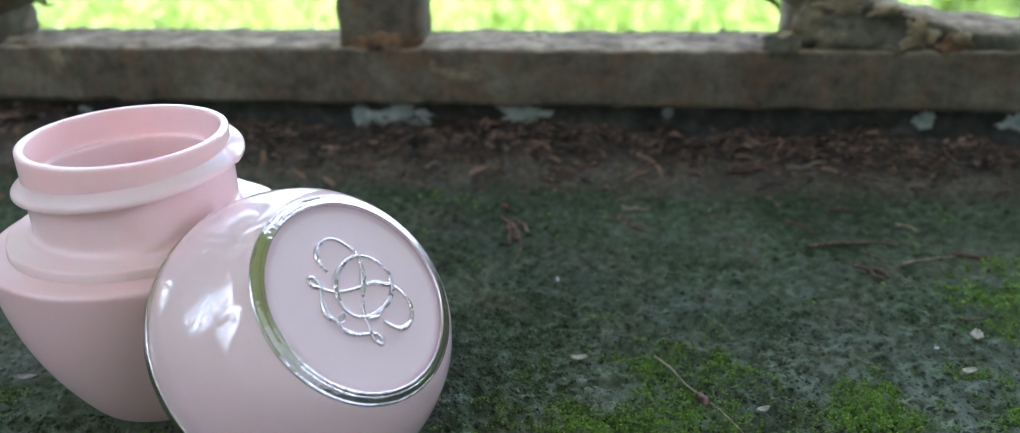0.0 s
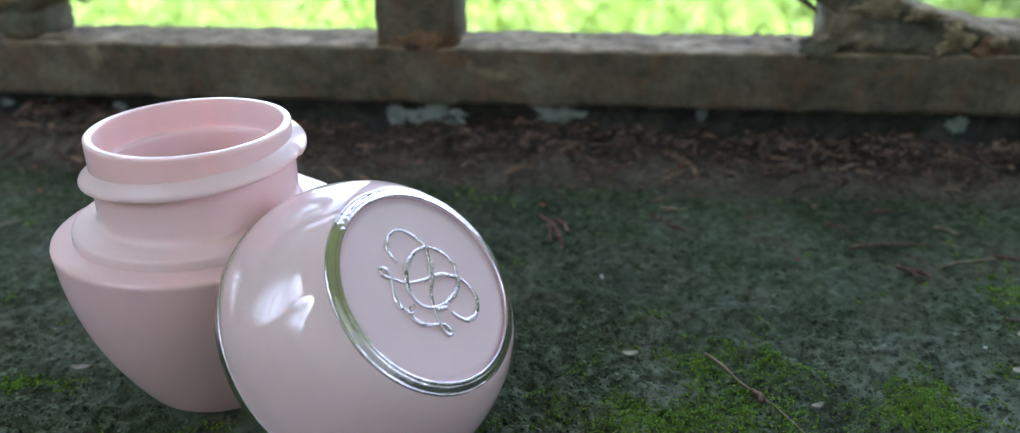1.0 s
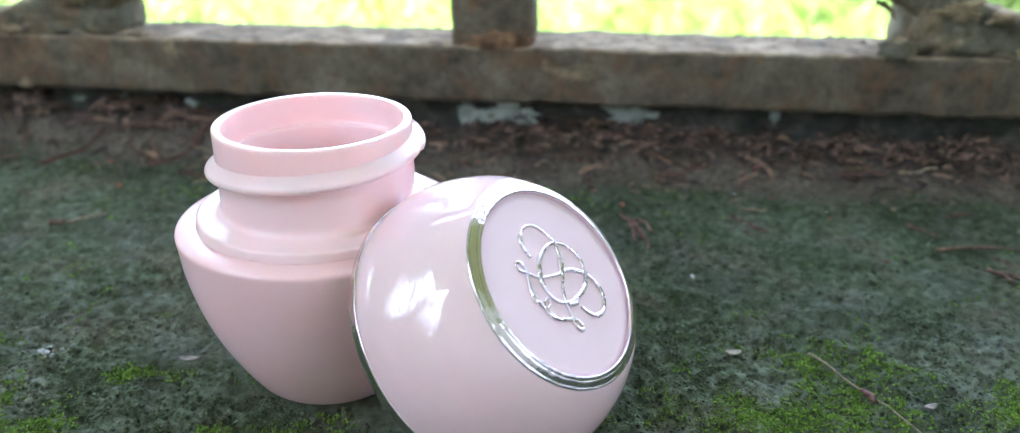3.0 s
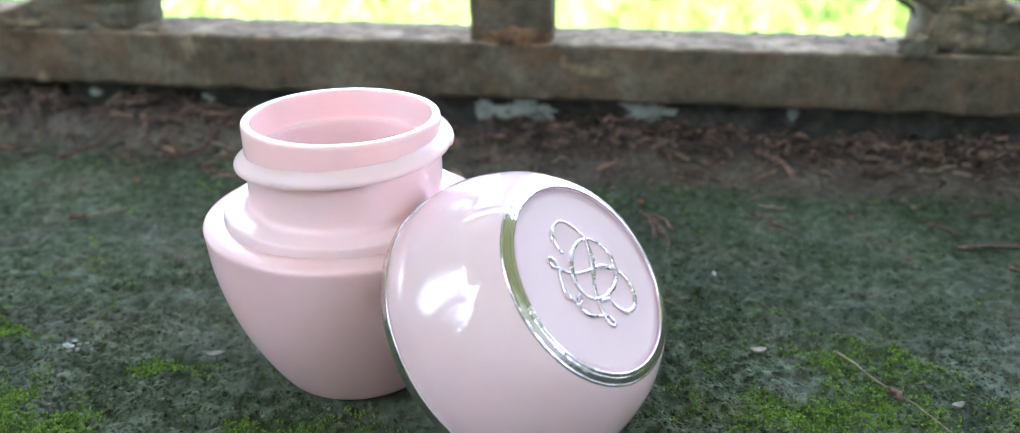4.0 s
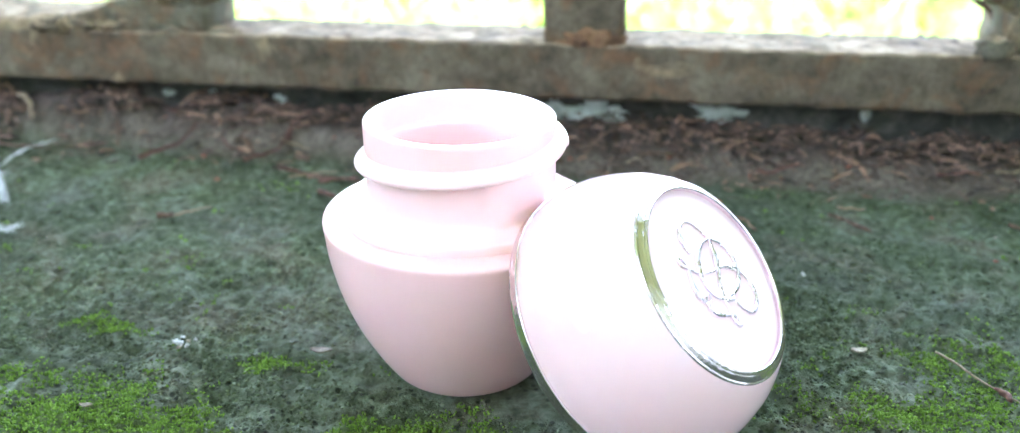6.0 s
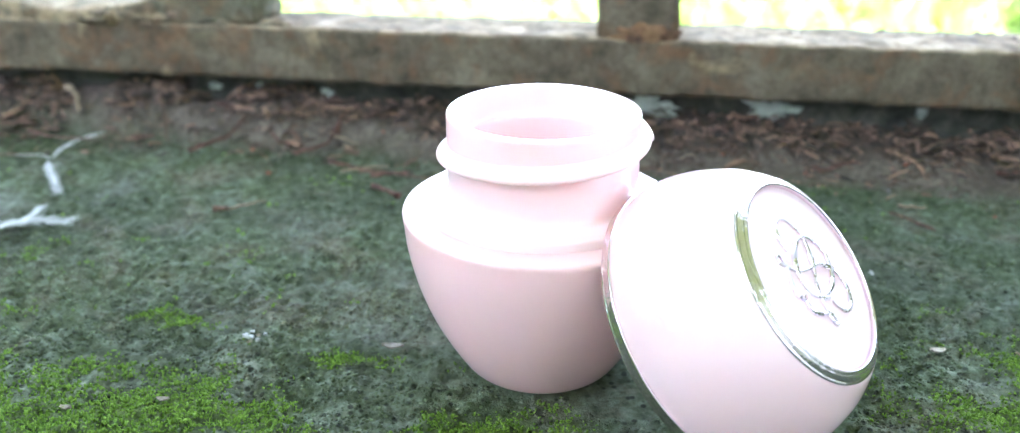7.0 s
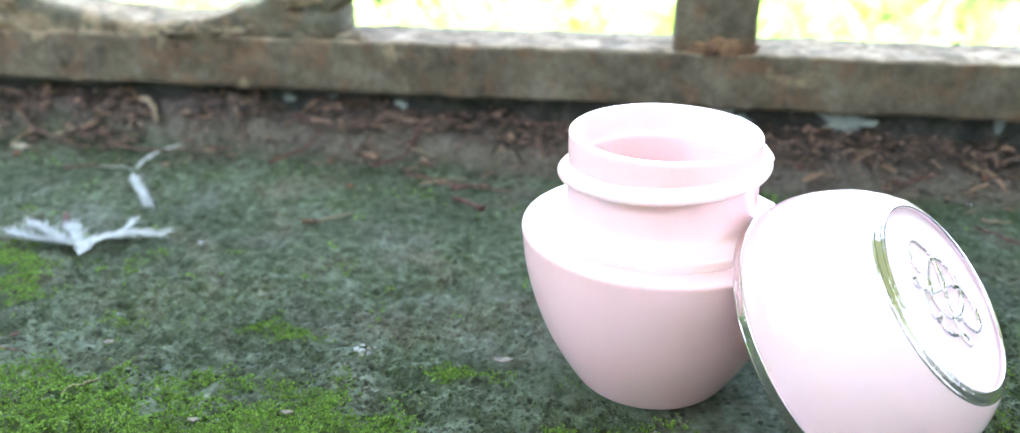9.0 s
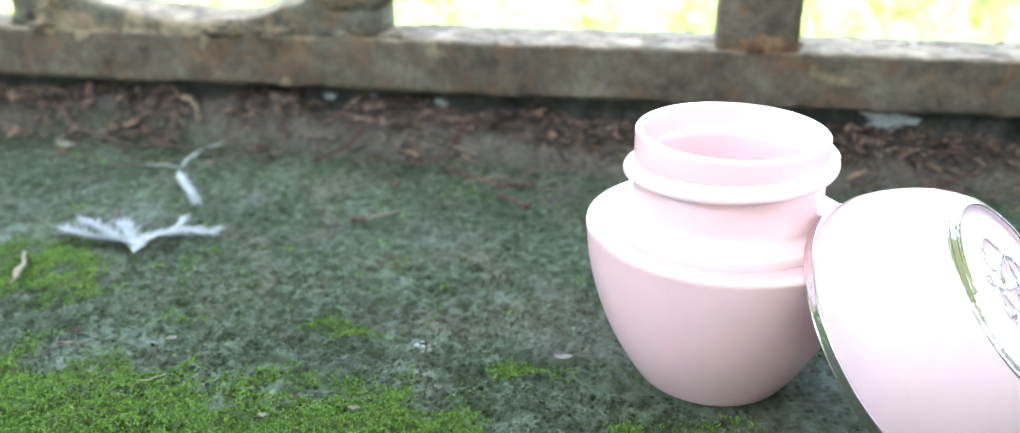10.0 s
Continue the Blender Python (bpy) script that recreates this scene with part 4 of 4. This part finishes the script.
def build_down(name, branches, label, seed):
    """A feather: each branch a soft flattened core with many fine strands that leave it forward and to the sides."""
    r = random.Random(seed)
    thing = tagged(new(name), label, "feather", "white feathers on the ledge")
    for pts, core, strands, reach, spread in branches:
        path = smooth_profile([(x, y, max(0.0, ground_at(x, y)) + h) for x, y, h in pts], 6)
        last = len(path) - 1
        part("shaft", tube(path, core, 8, lambda t: 0.35 + 0.75 * math.sin(math.pi * min(1.0, 0.15 + 0.8 * t))), DOWN, thing)
        bm = bmesh.new()
        for k in range(strands):
            i = r.randrange(last)
            base = path[i].lerp(path[i + 1], r.random())
            d = (path[i + 1] - path[i]).normalized()
            an = r.gauss(0, 1) * radians(spread)
            way = Vector((d.x * math.cos(an) - d.y * math.sin(an), d.x * math.sin(an) + d.y * math.cos(an), r.uniform(-0.03, 0.16)))
            ln = reach * r.uniform(0.3, 1.0)
            across = Vector((-way.y, way.x, 0)).normalized()
            line = [base + across * r.uniform(-core, core), base + way * ln * 0.5 + across * r.uniform(-0.14, 0.14) * ln, base + way * ln + across * r.uniform(-0.2, 0.2) * ln]
            wide = [across * w for w in (0.00011, 0.00008, 0.00003)]
            low, high = [bm.verts.new(v - w) for v, w in zip(line, wide)], [bm.verts.new(v + w + Vector((0, 0, 0.00005))) for v, w in zip(line, wide)]
            for q in (0, 1):
                bm.faces.new((low[q], high[q], high[q + 1], low[q + 1]))
        part("vane", bm, DOWN, thing)


build_down("feather", [([(-0.1283, 0.0655, 0.0006), (-0.1290, 0.0700, 0.0012), (-0.1284, 0.0750, 0.0016), (-0.1266, 0.0815, 0.0012)], 0.00012, 110, 0.0034, 11),
                       ([(-0.1290, 0.0660, 0.0005), (-0.1330, 0.0676, 0.0005), (-0.1387, 0.0668, 0.0004)], 0.00014, 40, 0.0022, 14),
                       ([(-0.1270, 0.0625, 0.0008), (-0.1225, 0.0565, 0.0012), (-0.1172, 0.0505, 0.0010), (-0.1142, 0.0468, 0.0005)], 0.00055, 520, 0.0042, 15)],
           "small white feather with a curved tip on moss", 71)
build_down("down_tuft", [([(-0.1129, 0.0205, 0.0005), (-0.1145, 0.0238, 0.0008), (-0.1180, 0.0244, 0.0011), (-0.1253, 0.0247, 0.0013), (-0.1325, 0.0272, 0.0008)], 0.00012, 430, 0.0062, 17),
                         ([(-0.1180, 0.0246, 0.0010), (-0.1240, 0.0275, 0.0014), (-0.1317, 0.0318, 0.0009)], 0.00009, 270, 0.0052, 20),
                         ([(-0.1160, 0.0246, 0.0010), (-0.1190, 0.0280, 0.0013), (-0.1227, 0.0318, 0.0008)], 0.00008, 220, 0.0046, 26),
                         ([(-0.1145, 0.0238, 0.0008), (-0.1125, 0.0275, 0.0011), (-0.1085, 0.0300, 0.0012), (-0.1030, 0.0316, 0.0006)], 0.00011, 300, 0.0046, 17),
                         ([(-0.1105, 0.0290, 0.0010), (-0.1100, 0.0330, 0.0012), (-0.1116, 0.0375, 0.0006)], 0.00008, 90, 0.0034, 18)],
           "wispy white tuft of down on moss", 72)
for k, (dx, dy, sz) in enumerate(((0, 0, 0.0013), (0.0009, 0.0010, 0.0011), (-0.0011, 0.0004, 0.0012), (0.0018, 0.0016, 0.0008), (0.0002, -0.0010, 0.0008), (-0.0006, 0.0018, 0.0009), (0.0013, -0.0004, 0.0010))):
    bm = bmesh.new()
    bmesh.ops.create_icosphere(bm, subdivisions=2, radius=sz)
    dx, dy = dx * 0.95, dy * 0.95
    for v in bm.verts:
        v.co *= 0.8 + 1.1 * (noise.noise(v.co * 2600 + Vector((k * 7, 0, 0))))
        v.co.z *= 0.6
        v.co = v.co * 0.47 + Vector((-0.0459 + dx, -0.0033 + dy, sz * 0.3))
    tagged(part("white_crumb", bm, CREAM if k % 3 == 1 else DOWN, None), "small white crumbly droppings bit on the moss", "crumb", "white crumbs")

for k, (x, y, r_) in enumerate(((-0.0934, 0.0807, 0.0006), (-0.0922, 0.0306, 0.0005), (0.0676, 0.0765, 0.0006), (-0.1730, 0.0900, 0.0007), (0.0860, 0.0690, 0.0005))):
    bm = bmesh.new()
    bmesh.ops.create_uvsphere(bm, u_segments=16, v_segments=10, radius=r_)
    for v in bm.verts:
        v.co = Vector((v.co.x, v.co.y, v.co.z * 0.8)) + Vector((x, y, max(0, ground_at(x, y)) + r_ * 0.6))
    tagged(part("water_drop", bm, WATER, None), "tiny clear round water drop on the moss", "water drop", "water drops")


# the drift of dead leaves and twigs along the kerb
def build_drift():
    r = np.random.default_rng(90)
    n = 8000
    x = r.uniform(-0.24, 0.22, n)
    y = KERB_Y - 0.0008 - np.abs(r.normal(0, 0.0092, n))
    dense = fractal(x, y, 60, 3, 91) > 0.33
    y = np.where(y < 0.071, 0.0995 - r.uniform(0, 0.02, n), y)
    x, y = x[dense], y[dense]
    n = len(x)
    z = ledge_height(x, y) + r.uniform(0.0, 0.0032, n) * step(0.074, 0.092, y)
    ln, wd = 0.0007 + 0.0058 * r.uniform(0, 1, n) ** 3, np.where(r.uniform(size=n) < 0.75, r.uniform(0.0001, 0.00022, n), r.uniform(0.0003, 0.0009, n))
    an, tilt = r.normal(0.0, 0.9, n), r.normal(0, 0.3, n)
    verts, faces = [], []
    for i in range(n):
        d = np.array([math.cos(an[i]) * math.cos(tilt[i]), math.sin(an[i]) * math.cos(tilt[i]), math.sin(tilt[i])])
        s_ = np.array([-math.sin(an[i]), math.cos(an[i]), r.uniform(-0.4, 0.4)])
        u = np.array([0, 0, 1.0])
        c = np.array([x[i], y[i], z[i] + wd[i] * 0.5])
        b = len(verts)
        th = min(wd[i], 0.0004)
        for t, w in ((-0.5, 0.5), (0.0, 1.0), (0.5, 0.45)):
            m = c + d * ln[i] * t + u * ln[i] * 0.10 * (0.5 - 2 * abs(t)) * 0.6
            verts += [m - s_ * wd[i] * w, m + u * th, m + s_ * wd[i] * w, m - u * th * 0.6]
        for q in (0, 4):
            for k in range(4):
                faces.append((b + q + k, b + q + (k + 1) % 4, b + q + 4 + (k + 1) % 4, b + q + 4 + k))
        faces += [(b + 3, b + 2, b + 1, b), (b + 8, b + 9, b + 10, b + 11)]
    ob = mesh_ob("leaf_litter", verts, faces, LITTER, None, smooth=False)
    tagged(ob, "drift of brown dead leaf bits and twigs along the kerb", "litter", kind="stuff")


build_drift()
for k in range(40):
    r_ = random.Random(200 + k)
    x, y = -0.21 + 0.0104 * k + r_.uniform(-0.006, 0.006), r_.uniform(0.080, 0.094)
    an = r_.uniform(-0.5, 0.5) + (math.pi / 2 if k % 7 == 3 else 0)
    ln = r_.uniform(0.004, 0.011)
    if k % 5 == 1:
        leaf_bit(x, y, ln * 0.5, r_.uniform(0.0018, 0.0034), math.degrees(an), (TWIG, STRAW, RED_TWIG)[k % 3 if k % 2 else 0], "curled brown dead leaf piece in the litter drift", 300 + k, lift=0.0016)
    else:
        q = (x + ln * math.cos(an), min(y + ln * math.sin(an) * 0.6, KERB_Y - 0.001))
        twig((x, y), q, r_.uniform(0.0002, 0.00045), (TWIG, RED_TWIG, STRAW, TWIG)[k % 4], "dry brown twig in the litter drift by the kerb", r_.uniform(-0.001, 0.001), 400 + k, lift=0.0018)
for k, (p, q, r_, m) in enumerate((((-0.1427, 0.0952), (-0.1355, 0.0890), 0.0008, STRAW),
                               ((-0.1077, 0.0902), (-0.1016, 0.1067), 0.0004, TWIG),
                               ((-0.0953, 0.0714), (-0.0867, 0.0864), 0.0005, RED_TWIG),
                               ((-0.0808, 0.0889), (-0.0617, 0.0985), 0.0005, TWIG),
                               ((-0.0622, 0.0846), (-0.0577, 0.0992), 0.0004, RED_TWIG),
                               ((-0.0693, 0.0737), (-0.0623, 0.0866), 0.0004, RED_TWIG),
                               ((-0.0894, 0.0931), (-0.0769, 0.0996), 0.0005, TWIG),
                               ((-0.1787, 0.091), (-0.1459, 0.0744), 0.0005, TWIG),
                               ((-0.1619, 0.0829), (-0.1551, 0.0922), 0.0004, STRAW),
                               ((-0.144, 0.079), (-0.1238, 0.0758), 0.0004, RED_TWIG),
                               ((-0.1167, 0.0957), (-0.1052, 0.0783), 0.0004, TWIG))):
    p, q = [(v[0], min(v[1], KERB_Y - 0.0015)) for v in (p, q)]
    twig(p, q, r_, m, "crooked dry twig lying in the litter drift by the kerb", 0.0012 * (-1) ** k, 500 + k, lift=0.0024)

SEED = speckled("orange_seed", (0.09, 0.022, 0.012), (0.22, 0.060, 0.030), (0.38, 0.15, 0.07), 900, 0.6, 0.0001)
for k, (x, y) in enumerate(((0.0087, 0.0844), (0.0323, 0.0864), (0.0733, 0.0863), (0.0508, 0.0826), (0.0864, 0.0651), (0.0926, 0.0457), (0.0871, 0.1028), (0.0429, 0.0667), (-0.0982, 0.0909), (-0.0829, 0.0798), (-0.0614, 0.0898), (-0.0725, 0.0653), (-0.1668, 0.073), (-0.0508, 0.0864))):
    bm = bmesh.new()
    bmesh.ops.create_icosphere(bm, subdivisions=2, radius=1.0)
    y = min(y, KERB_Y - 0.002)
    r_ = random.Random(600 + k).uniform(0.0003, 0.0006)
    for v in bm.verts:
        v.co *= 1 + 0.5 * noise.noise(v.co * 1.6 + Vector((k * 5, 0, 0)))
        v.co = Vector((v.co.x * r_ * 1.3, v.co.y * r_, v.co.z * r_ * 0.8)) + Vector((x, y, max(0, ground_at(x, y)) + r_ * 0.7 + 0.0008 * (y > 0.086)))
    tagged(part("seed_husk", bm, SEED, None), "small orange-red seed husk among the litter", "seed", "seed husks by the kerb")
